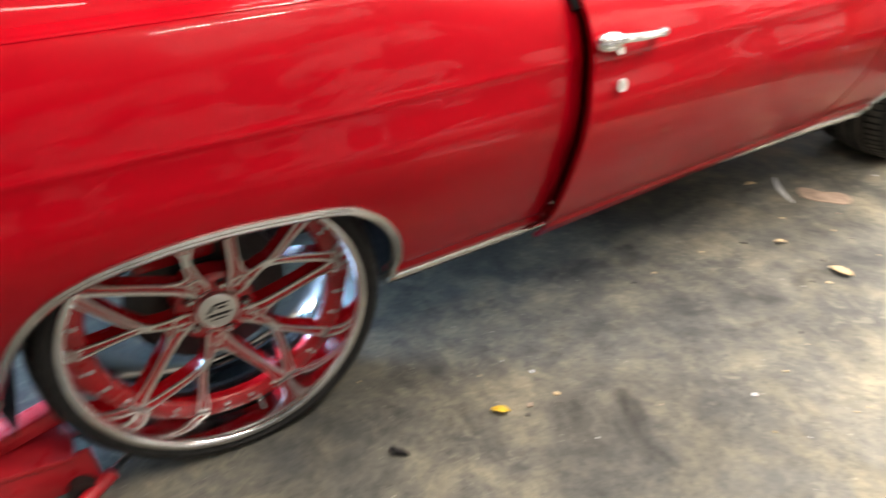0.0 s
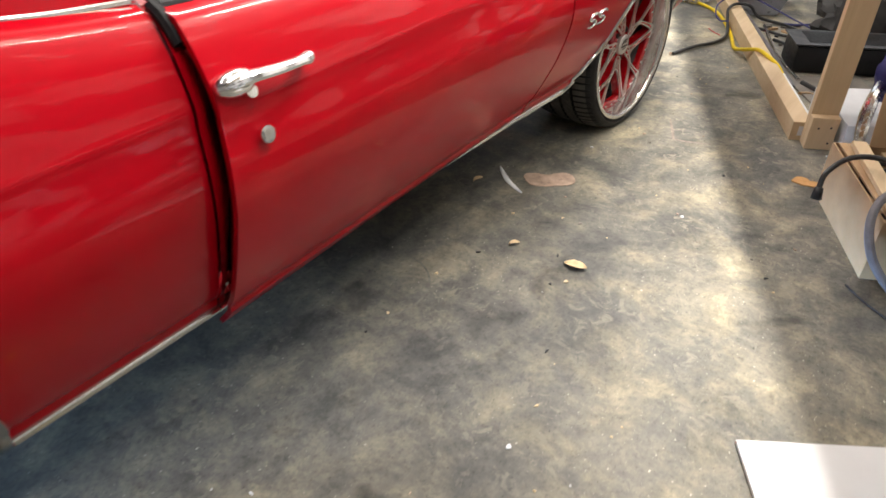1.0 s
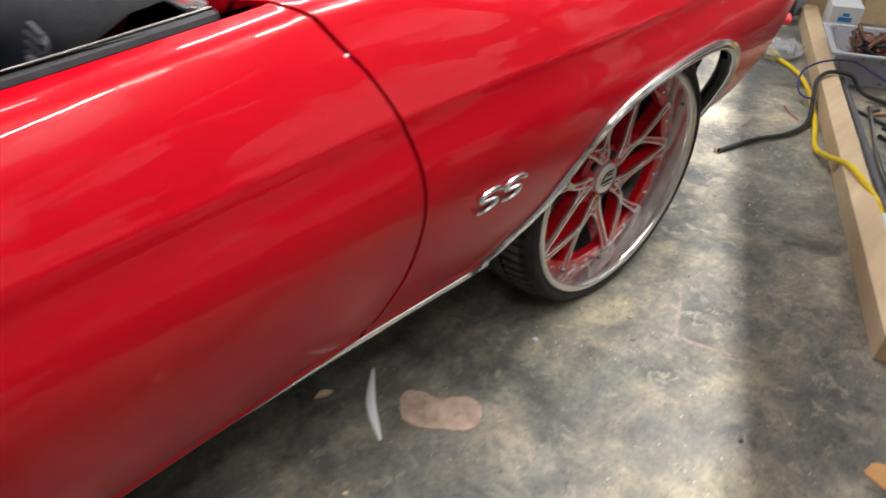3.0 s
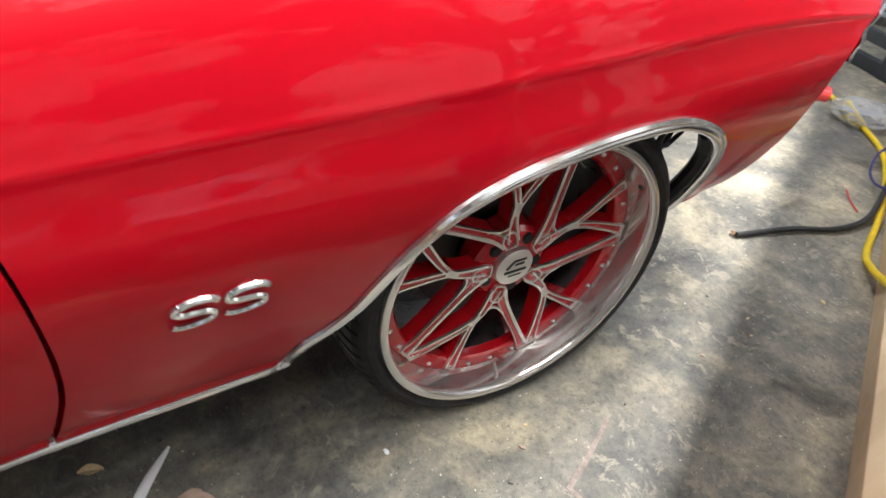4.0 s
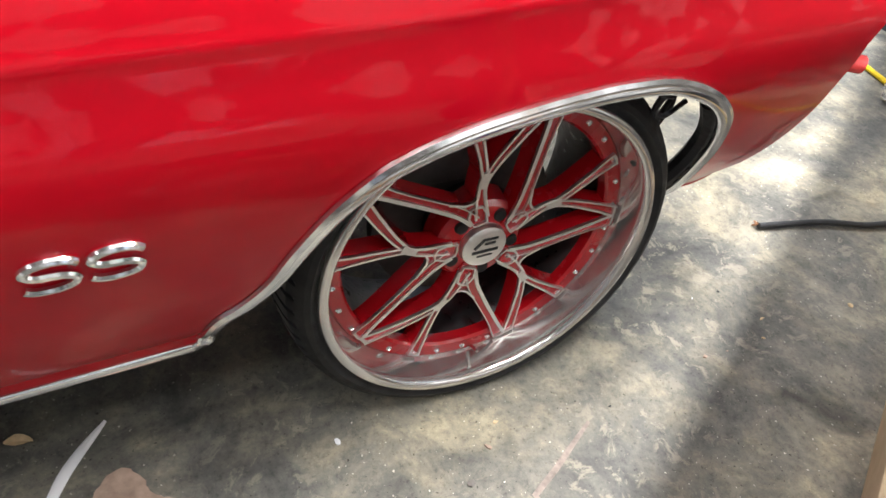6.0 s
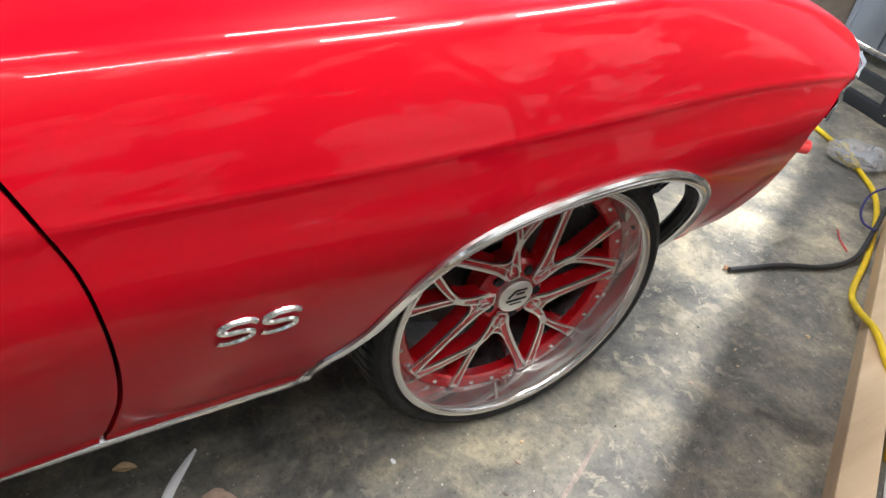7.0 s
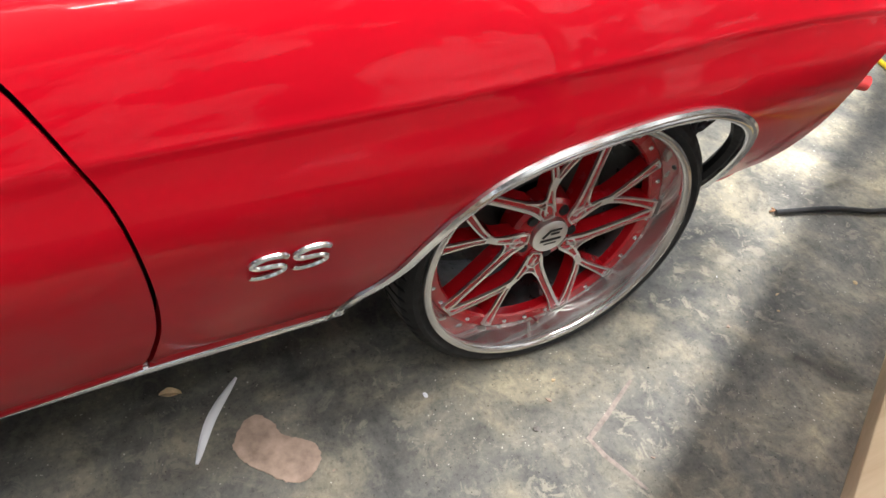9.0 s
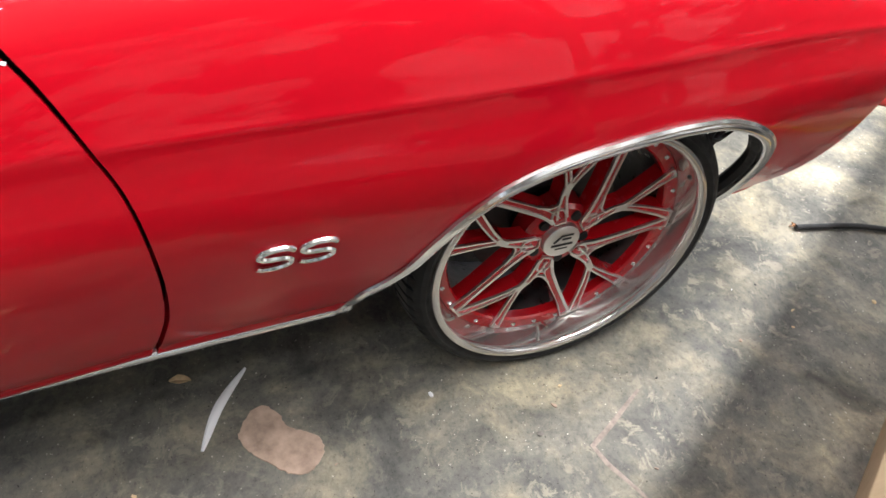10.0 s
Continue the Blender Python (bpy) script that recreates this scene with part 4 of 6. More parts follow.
flat_arc(0.0, 0.425, 0.10, -0.33, 35, 192, UNDERSIDE, "wheel_house", "black rear wheel house")
flat_arc(0.0, 0.425, -1.68, -1.25, 0, 180, UNDERSIDE, "wheel_house")
flat_arc(2.85, 0.40, -0.02, -0.36, 70, 140, UNDERSIDE, "inner_fender", "black front inner fender")
strip_surface([[Vector((x, y, z)) for x in (-0.30, -1.28)] for y, z in ((-1.3, 0.36), (-0.5, 0.42), (-0.45, 0.52), (0.4, 0.52), (0.45, 0.24), (2.3, 0.24), (2.33, 0.93))], UNDERSIDE, "floor_pan", car, "black floor pan")
part("inner_arch_edge", tube([Vector((skin_at(y, z).x - 0.022, y - 0.004, z - 0.006)) for y, z in ((3.15, 0.60), (3.186, 0.55), (3.206, 0.50), (3.214, 0.44), (3.205, 0.39), (3.185, 0.345), (3.152, 0.314), (3.118, 0.293))], 0.017, 8), BLACK_RUBBER, fender, "black inner arch lip")
part("lip_bolt", tube([skin_at(3.205, 0.50, -0.02), skin_at(3.20, 0.50, 0.001)], 0.006, 8, curve=False), STEEL_ROD, fender)
for mir in (0, 1):
    sx = (lambda x: 2 * CAR_MID - x) if mir else (lambda x: x)
    part("chassis_rail", box((0.07, 2.9, 0.10), Matrix.Translation((sx(-0.40), 1.1, 0.27)), 0.008), UNDERSIDE, car)
    part("chassis_rail", box((0.07, 0.72, 0.10), Matrix.Translation((sx(-0.50), 2.90, 0.33)), 0.008), UNDERSIDE, car)
part("axle", tube([Vector((-0.12, 0, 0.335)), Vector((-1.46, 0, 0.335))], 0.04, 14, curve=False), UNDERSIDE, car)
part("crossmember", tube([Vector((-0.14, 2.85, 0.30)), Vector((-0.6, 2.85, 0.25)), Vector((-1.44, 2.85, 0.30))], 0.035, 12), UNDERSIDE, car)
part("firewall", box((1.36, 0.012, 0.68), Matrix.Translation((CAR_MID, 2.34, 0.585))), UNDERSIDE, car, "", False)
# loose wires hanging ahead of the front wheel
rnd = random.Random(5)
for k, pts in enumerate([[(-0.02, 3.085, 0.67), (-0.02, 3.10, 0.61), (-0.03, 3.085, 0.56), (-0.02, 3.095, 0.50), (-0.03, 3.075, 0.46)],
                         [(-0.05, 3.15, 0.64), (-0.04, 3.13, 0.595), (-0.06, 3.15, 0.56), (-0.05, 3.12, 0.525), (-0.06, 3.125, 0.47)],
                         [(-0.03, 3.06, 0.60), (-0.02, 3.10, 0.585), (-0.03, 3.13, 0.605), (-0.04, 3.18, 0.62)],
                         [(-0.04, 3.05, 0.56), (-0.03, 3.10, 0.545), (-0.05, 3.14, 0.53), (-0.06, 3.18, 0.54)],
                         [(-0.07, 3.12, 0.67), (-0.08, 3.11, 0.60), (-0.07, 3.16, 0.55), (-0.08, 3.15, 0.48)]]):
    part("loose_wire", tube([Vector(p) + Vector((0.07, 0.01, 0.0)) for p in pts], 0.0045 if k % 2 else 0.006, 7), BLACK_CABLE, car, "black wire hanging in the arch")
part("wire_plug", box((0.03, 0.035, 0.045), Matrix.Translation((0.04, 3.095, 0.50)) @ pose(0, 0, 0, 15, 10, 20), 0.005), BLACK_PLASTIC, car)

# cabin
part("paper_tab", box((0.001, 0.005, 0.004), Matrix.Translation(skin_at(2.050, 0.880, 0.0012)) @ pose(0, 0, 0, -20, -35, 0), 0.0), WHITE_CARD, fender, "small white tab stuck by the door gap", smooth=False)


def cabin():
    strip_surface([[Vector((x, y, z)) for x in (-0.12, -1.46)] for y, z in ((0.15, 0.80), (0.35, 0.55), (0.5, 0.34), (1.2, 0.30), (2.2, 0.30), (2.32, 0.5), (2.32, 0.94))], BLACK_PLASTIC, "carpet", car, "black cabin carpet")
    rows = []
    for x in np.linspace(-0.08, -1.45, 26):
        bow = 0.02 * math.cos((x - CAR_MID) * 3.0) - 0.115 * math.exp(-((x + 0.10) / 0.19) ** 2)
        rows.append([Vector((x, y - bow, z)) for y, z in ((1.96, 0.952), (1.86, 0.945), (1.74, 0.93), (1.675, 0.90), (1.655, 0.86), (1.67, 0.80), (1.70, 0.70), (1.80, 0.62), (1.95, 0.60))])
    dash = strip_surface(rows, DASH_VINYL, "dashboard", car, "charcoal moulded dashboard")
    for x, vy, vz, vw in ((-0.31, 1.680, 0.882, 1.25), (-0.12, 1.768, 0.89, 0.75)):
        # a rounded four-sided outlet, slanted on its inner side
        cor = [(-0.060, -0.034), (0.046, -0.034), (0.050, 0.030), (-0.040, 0.036)]
        out = []
        for q in range(4):
            a, b, c = Vector(cor[q - 1]), Vector(cor[q]), Vector(cor[(q + 1) % 4])
            p0, p1 = b + (a - b).normalized() * 0.014, b + (c - b).normalized() * 0.014
            out += [p0 * (1 - t) ** 2 + b * 2 * t * (1 - t) + p1 * t ** 2 for t in np.linspace(0, 1, 6)]
        out = [(p.x * vw, p.y) for p in out]
        lean = Matrix.Translation((x, vy - 0.008, vz)) @ pose(0, 0, 0, -14, 0, 0)
        ring = tube([lean @ Vector((a, 0, b)) for a, b in out + out[:1]], 0.0024, 8, curve=False)
        vent = part("air_vent", ring, GREY_TRIM, dash, "air vent with a bright surround")
        part("vent_mouth", slab(out, -0.002, 0.002, lean @ pose(0, 0, 0, 90, 0, 0)), BLACK_RUBBER, vent, smooth=False)
        for k in range(5):
            part("vent_slat", box((0.078 * vw, 0.006, 0.003), lean @ Matrix.Translation((-0.002, -0.003, -0.024 + 0.012 * k)) @ pose(0, 0, 0, 25, 0, 0), 0.001), DASH_GREY, vent, smooth=False)
        part("vent_tab", box((0.014, 0.008, 0.004), lean @ Matrix.Translation((0.0, -0.008, 0.0)), 0.001), GREY_TRIM, vent, smooth=False)
    con = part("centre_console", box((0.24, 1.15, 0.34), Matrix.Translation((CAR_MID, 1.20, 0.505)), 0.03), DASH_VINYL, car, "grey centre console with cup rings")
    part("console_top", box((0.17, 1.0, 0.012), Matrix.Translation((CAR_MID, 1.25, 0.682)), 0.004), GREY_TRIM, con, "satin grey console top")
    for y in (1.20, 1.44, 1.585):
        part("cup_ring", lathe([(0.0, 0.030), (0.006, 0.034), (0.008, 0.040), (0.0, 0.044)], 24, Matrix.Translation((CAR_MID, y, 0.688)) @ pose(0, 0, 0, 0, -90, 0), True), CHROME, con)
    part("dash_centre", bar(Vector((-0.735, 1.60, 0.64)), Vector((-0.735, 1.76, 0.95)), 0.09, 0.11, 0.01), BLACK_PLASTIC, dash, "black centre stack")
    for x in (-0.44, -1.14):
        seat = part("seat_cushion", box((0.50, 0.52, 0.16), Matrix.Translation((x, 1.02, 0.46)) @ pose(0, 0, 0, 6, 0, 0), 0.05, 3), BLACK_PLASTIC, car, "black bucket seat")
        part("seat_back", box((0.48, 0.14, 0.58), Matrix.Translation((x, 0.72, 0.72)) @ pose(0, 0, 0, 14, 0, 0), 0.05, 3), BLACK_PLASTIC, seat)
    part("rear_bench", box((1.2, 0.4, 0.3), Matrix.Translation((CAR_MID, 0.34, 0.50)), 0.05, 3), BLACK_PLASTIC, car)
    part("parcel_shelf", box((1.3, 0.45, 0.02), Matrix.Translation((CAR_MID, -0.04, 0.93)), 0.004), BLACK_PLASTIC, car)
    wheel = part("steering_wheel", tube([Vector((-1.14, 1.48, 0.80)) + Matrix.Rotation(radians(-25), 3, "X") @ Vector((0.17 * math.cos(a), 0, 0.17 * math.sin(a))) for a in np.linspace(0, 2 * math.pi, 40)], 0.014, 8), BLACK_PLASTIC, car)
    part("steering_column", tube([Vector((-1.14, 1.48, 0.80)), Vector((-1.14, 1.80, 0.68))], 0.03, 10, curve=False), BLACK_PLASTIC, wheel)


cabin()


# ---------------------------------------------------------------- wheels
def polar(r, a):
    return (r * math.cos(radians(a)), r * math.sin(radians(a)))


# one fifth of the wheel: centre lines as (radius, degrees) with widths from root to tip
SPOKE_ARMS = [
    ([(0.060, 27), (0.098, 27.5), (0.124, 26.0), (0.146, 23.2)], [0.026, 0.021, 0.0155, 0.0150]),
    ([(0.140, 24.0), (0.170, 25.2), (0.210, 27.0), (0.260, 28.5)], [0.0130, 0.0145, 0.018, 0.025]),
    ([(0.140, 23.2), (0.165, 17.0), (0.200, 9.5), (0.230, 4.8), (0.260, 1.0)], [0.0130, 0.0145, 0.017, 0.019, 0.023]),
    ([(0.060, 40), (0.090, 49), (0.118, 56), (0.160, 62.5), (0.205, 66.5), (0.260, 69.0)], [0.022, 0.021, 0.0195, 0.0185, 0.020, 0.027]),
]
# bright lines on each arm: which edge, how wide, how far in
SPOKE_LINES = [
    [(-1, 0.0052, 0.0), (1, 0.0040, 0.0)],
    [(-1, 0.0040, 0.0), (1, 0.0040, 0.0)],
    [(-1, 0.0046, 0.0), (1, 0.0034, 0.0)],
    [(1, 0.0066, 0.0), (-1, 0.0020, 0.0)],
]
FACE_OUT = Matrix(((0, 0, 1, 0), (1, 0, 0, 0), (0, 1, 0, 0), (0, 0, 0, 1)))


def side_line(line, wd, sgn, w0, inset):
    """A line along one edge of an arm, its own width kept inside the arm."""
    pv, out = [Vector(q) for q in line], []
    for k, p in enumerate(pv):
        d = (pv[min(k + 1, len(pv) - 1)] - pv[max(k - 1, 0)]).normalized()
        q = p + Vector((-d.y, d.x)) * sgn * (wd[k] / 2 - w0 / 2 - inset)
        out.append((q.x, q.y))
    return out


def tapered_bar(line, wd, flare, x_back, x_face, bm):
    """A spoke arm: a narrow face, a rounded shoulder and flanks that splay towards the back."""
    pv, rows = [Vector(q) for q in line], []
    for k, p in enumerate(pv):
        d = (pv[min(k + 1, len(pv) - 1)] - pv[max(k - 1, 0)]).normalized()
        s = Vector((-d.y, d.x))
        h = wd[k] / 2
        sec = ((x_face, h - 0.0012), (x_face - 0.002, h), (x_back, h + flare / 2), (x_back, -h - flare / 2), (x_face - 0.002, -h), (x_face, -h + 0.0012))
        rows.append([bm.verts.new((x, *(p + s * o))) for x, o in sec])
    for a, b in zip(rows, rows[1:]):
        for i in range(6):
            bm.faces.new((a[i], a[(i + 1) % 6], b[(i + 1) % 6], b[i]))
    bm.faces.new(rows[0][::-1])
    bm.faces.new(rows[-1])
    bmesh.ops.recalc_face_normals(bm, faces=bm.faces)


def merge_into(bm, other):
    me = bpy.data.meshes.new("tmp")
    other.to_mesh(me)
    other.free()
    bm.from_mesh(me)
    bpy.data.meshes.remove(me)


def road_wheel(base, turn, k, side, rear):
    """A wheel about its hub. Its parts are built once at the hub and mirrored for the far side."""
    R, RT, CROWN = 0.293, 0.338, 0.009
    dish = 0.028 if rear else 0.0
    m = Matrix.Translation(base) @ Matrix.Diagonal((side, 1, 1, 1)) @ Matrix.Rotation(radians(0.0 if rear else -1.5), 4, "Z") @ Matrix.Rotation(radians(turn), 4, "X") @ Matrix.Diagonal((1, k, k, 1))
    w = new("road_wheel")
    w.parent, w.matrix_parent_inverse = car, car.matrix_basis.inverted()
    tagged(w, "polished deep-lip wheel with red spokes and a thin tyre")
    w.matrix_basis = Matrix.Translation(base)
    back = Matrix.Translation(base).inverted()

    def add(name, bm, mat, label="", smooth=True, parent=w, sharp=35):
        inset = 0.0 if name in ("tyre", "rim_lip") else -dish
        bmesh.ops.transform(bm, matrix=back @ m @ Matrix.Translation((inset, 0, 0)), verts=bm.verts)
        if side < 0:
            bmesh.ops.reverse_faces(bm, faces=bm.faces)
        if name == "tyre":  # the tread sits flat on the floor
            for v in bm.verts:
                v.co.z = max(v.co.z, 0.0005 - base[2])
        me_ob = part(name, bm, mat, None, label, smooth, sharp)
        me_ob.parent = parent
        return me_ob

    # tyre: thin side wall, rounded shoulder, crowned tread with grooves and slanted cuts
    prof = [(0.040, R - 0.006), (0.056, R + 0.004), (0.063, R + 0.013), (0.060, R + 0.022), (0.050, RT - 0.012), (0.034, RT - 0.004), (0.016, RT)]
    first, x = len(prof), 0.016
    for wdt, groove in ((0.034, 1), (0.044, 1), (0.048, 1), (0.044, 1), (0.040, 0)):
        crown = lambda q: RT + CROWN * (1 - ((q + 0.10) / 0.116) ** 2)
        for q in np.linspace(0, wdt, 5)[0 if x < 0.015 else 1:]:
            prof.append((x - q, crown(x - q)))
        x -= wdt
        if groove:
            prof += [(x - 0.001, RT - 0.014), (x - 0.010, RT - 0.014)]
            x -= 0.011
    stop = len(prof)
    prof += [(x - 0.012, RT - 0.008), (x - 0.016, RT - 0.03), (x + 0.01, R - 0.006)]
    N = 490

    def wave(j, kk):
        # slanted sipes across the ribs, and short cuts on the shoulder
        if first <= j < stop and prof[j][1] > RT - 0.002:
            return -0.010 if (kk + (2 * j if j > first + 4 else 0)) % 7 == 0 else 0.0
        return -0.007 if j in (5, 6) and kk % 7 == 0 else 0.0

    tyre = add("tyre", lathe(prof, N, wave=wave), RUBBER, "thin black low-profile tyre with a dusty tread", sharp=22)
    tyre.data.materials.append(TREAD)
    # dusty tread on the tops; dark rubber in cuts and grooves paints their shade
    for p in tyre.data.polygons:
        reach = min(math.hypot(*tyre.data.vertices[i].co.yz) for i in p.vertices)
        if reach > (RT - 0.0055) * k or p.center.z < 0.004 - base[2]:
            p.material_index = 1
    # polished barrel and lip
    lip = [(0.046, R + 0.001), (0.060, R + 0.001), (0.0640, R - 0.003), (0.0636, R - 0.012), (0.058, R - 0.0160), (0.046, R - 0.0178), (0.030, R - 0.0205), (0.012, R - 0.0232), (-0.001, R - 0.0255), (-0.012, R - 0.028), (-0.012 - dish, R - 0.0285)]
    add("rim_lip", lathe(lip, 128), POLISHED if rear else HAZY_LIP, "deep polished rim lip", sharp=60)
    # front barrel colour carries the shade behind the spokes
    add("rim_barrel", lathe([(-0.024, R - 0.032), (-0.05, R - 0.046), (-0.10, R - 0.052), (-0.19, R - 0.03), (-0.23, R - 0.008)], 96), POLISHED if rear else SHADED_BARREL, "inner barrel", sharp=60)
    # red bolt ring
    add("bolt_ring", lathe([(-0.002, R - 0.0245), (0.001, R - 0.0265), (0.002, R - 0.050), (-0.003, R - 0.054), (-0.024, R - 0.054), (-0.024, R - 0.030)], 96, closed=True), WHEEL_RED, "red ring with small bolts")
    bolt_me = None
    for i in range(30):
        a = 12 * i + 4
        bb = lathe([(0.0, 0.0001), (0.004, 0.003), (0.003, 0.0048), (0.0, 0.0055)], 8)
        py, pz = polar(R - 0.0365, a)
        if bolt_me is None:
            bmesh.ops.transform(bb, matrix=back @ m @ Matrix.Translation((0.0012 - dish, 0, 0)), verts=bb.verts)
            ob = part("bolt", bb, STEEL_ROD, None)
            bolt_me = ob.data
        else:
            bb.free()
            ob = new("bolt", bolt_me)
        ob.parent = w
        ob.matrix_basis = Matrix.Translation((m.to_3x3() @ Vector((0, py, pz))))
    # hub disc with five lug pockets
    add("hub_disc", lathe([(-0.001, 0.040), (0.0, 0.048), (-0.004, 0.072), (-0.012, 0.080), (-0.05, 0.085), (-0.05, 0.03)], 40, closed=True), WHEEL_RED)
    for i in range(5):
        py, pz = polar(0.058, -10 + 72 * i)
        add("lug_pocket", lathe([(0.0022, 0.0001), (0.0022, 0.0105), (-0.004, 0.0125)], 16, Matrix.Translation((0, py, pz))), UNDERSIDE)
        if rear:
            add("lug_nut", lathe([(0.010, 0.0001), (0.010, 0.005), (0.003, 0.008)], 6, Matrix.Translation((0, py, pz))), CHROME)
    # spokes: each a root plate with a pocket, a forked arm and a long swept arm
    for i in range(5):
        a = 72 * i
        arms = []
        for pts, wd in SPOKE_ARMS:
            line = [(p.x, p.y) for p in smooth_path([Vector((*polar(r, a + b), 0)) for r, b in pts], 0.012)]
            arms.append((line, list(np.interp(np.linspace(0, 1, len(line)), np.linspace(0, 1, len(wd)), wd))))
        bm = bmesh.new()
        for line, wd in arms:
            tapered_bar(line, wd, 0.005, -0.030, 0.004, bm)
        root = [polar(r, a + b) for r, b in ((0.046, 12), (0.046, 50), (0.086, 54), (0.101, 46), (0.104, 34), (0.098, 24), (0.080, 20))]
        merge_into(bm, slab(root, -0.034, 0.003, FACE_OUT))
        sp = add("spoke", bm, WHEEL_RED, "branching red spoke with machined edges", smooth=False)
        trim = bmesh.new()
        for n, (line, wd) in enumerate(arms):
            for sgn, w0, inset in SPOKE_LINES[n]:
                ribbon(side_line(line, wd, sgn, w0, inset), w0, 0.001, 0.0074 + 0.0003 * n, trim)
        # the pocket's frame and the two nested chevrons outside it
        pocket = [polar(r, a + b) for r, b in ((0.051, 18), (0.049, 31), (0.051, 44), (0.072, 46), (0.087, 40), (0.088, 33), (0.084, 26), (0.070, 21))]
        ribbon(pocket + pocket[:2], 0.0036, 0.001, 0.0082, trim)
        ribbon([polar(r, a + b) for r, b in ((0.124, 53), (0.103, 43), (0.100, 36), (0.104, 31), (0.124, 28.5))], 0.0040, 0.001, 0.0085, trim)
        # solid machined neck at the fork
        ribbon([polar(r, a + b) for r, b in ((0.122, 26.0), (0.135, 24.2), (0.149, 22.6))], [0.012, 0.0125, 0.017], 0.001, 0.0088, trim)
        # closed ends on the bolt ring
        for b, half in ((28.5, 2.6), (1.0, 2.4), (69.0, 2.9)):
            ribbon([polar(0.2585, a + b - half), polar(0.2600, a + b), polar(0.2585, a + b + half)], 0.0045, 0.001, 0.0090, trim)
        add("spoke_edge", trim, BRUSHED, "machined bright edges", smooth=False, parent=sp)
    # centre cap with a plain mark
    cap = add("centre_cap", lathe([(0.014, 0.0001), (0.014, 0.034), (0.011, 0.040), (-0.002, 0.042)], 40), BRUSHED, "round brushed centre cap with a dark mark")
    for pts, wd in (([(-0.020, 0.002), (-0.004, 0.018), (0.004, 0.018)], 0.006), ([(0.004, 0.018), (0.022, 0.018)], 0.005), ([(-0.002, 0.009), (0.018, 0.009)], 0.005), ([(-0.024, -0.006), (0.024, -0.006)], 0.006), ([(-0.014, -0.016), (0.014, -0.016)], 0.003)):
        mk = ribbon(pts, wd, 0.013, 0.0148, None, Matrix.Rotation(radians(-turn), 4, "X"))
        add("cap_mark", mk, INK, smooth=False, parent=cap)
    add("valve_stem", tube([Vector((0.006, *polar(R - 0.036, -89))), Vector((0.022, *polar(R - 0.046, -89))), Vector((0.036, *polar(R - 0.052, -89)))], 0.0034, 8), DULL_CHROME, "short valve stem")
    # brake behind the spokes
    add("brake_disc", lathe([(-0.075, 0.05), (-0.075, 0.165), (-0.10, 0.165), (-0.10, 0.05)], 48, closed=True), CAST_IRON)
    add("hub_barrel", lathe([(-0.05, 0.07), (-0.10, 0.08), (-0.16, 0.06)], 24), UNDERSIDE)
    cal = box((0.07, 0.16, 0.09), Matrix.Rotation(radians(-turn), 4, "X") @ Matrix.Translation((-0.09, -0.05, 0.135)), 0.012)
    add("brake_caliper", cal, WHEEL_RED if rear else CAST_IRON)
    return w


ZH = 0.331
road_wheel((0.0, 2.846, ZH), 0.0, 1.0, 1, False)
road_wheel((0.062, 0.004, 0.351), 8.0, 1.08, 1, True)
road_wheel((2 * CAR_MID, 2.846, ZH), 20.0, 1.0, -1, False)
road_wheel((2 * CAR_MID - 0.062, 0.004, 0.351), 50.0, 1.08, -1, True)

# ---------------------------------------------------------------- things on the floor
def lay(x, y, turn=0.0, z=0.0):
    return pose(x, y, z, 0, 0, turn)


def leaf(x, y, length, width, turn, mat, label, seed):
    rnd = random.Random(seed)
    bm = bmesh.new()
    rows = []
    for k in range(9):
        t = k / 8
        w = width * (math.sin(math.pi * t) ** 0.7) * (0.5 + 0.1 * rnd.random()) + 0.0008
        z = 0.004 + 0.006 * math.sin(math.pi * t) * rnd.uniform(0.6, 1)
        rows.append([bm.verts.new((length * (t - 0.5), s * w, z + abs(s) * 0.005)) for s in (-1, -0.5, 0, 0.5, 1)])
    for a, b in zip(rows, rows[1:]):
        for i in range(4):
            bm.faces.new((a[i], b[i], b[i + 1], a[i + 1]))
    geo = bmesh.ops.extrude_face_region(bm, geom=bm.faces[:])
    bmesh.ops.translate(bm, vec=(0, 0, -0.0012), verts=[v for v in geo["geom"] if isinstance(v, bmesh.types.BMVert)])
    bmesh.ops.recalc_face_normals(bm, faces=bm.faces)
    bmesh.ops.transform(bm, matrix=lay(x, y, turn), verts=bm.verts)
    return tagged(part("leaf", bm, mat), label, "leaf")


leaf(0.405, 1.832, 0.072, 0.030, 12, LEAF, "dry tan leaf lying on the concrete", 1)
leaf(0.193, 1.815, 0.036, 0.014, 50, LEAF, "small curled dry leaf on the concrete", 2)
leaf(0.337, 0.562, 0.046, 0.018, 50, YELLOW_LEAF, "small yellow leaf on the concrete", 3)
leaf(-0.140, 2.075, 0.045, 0.018, 75, LEAF, "dry tan leaf in the car's shade", 4)


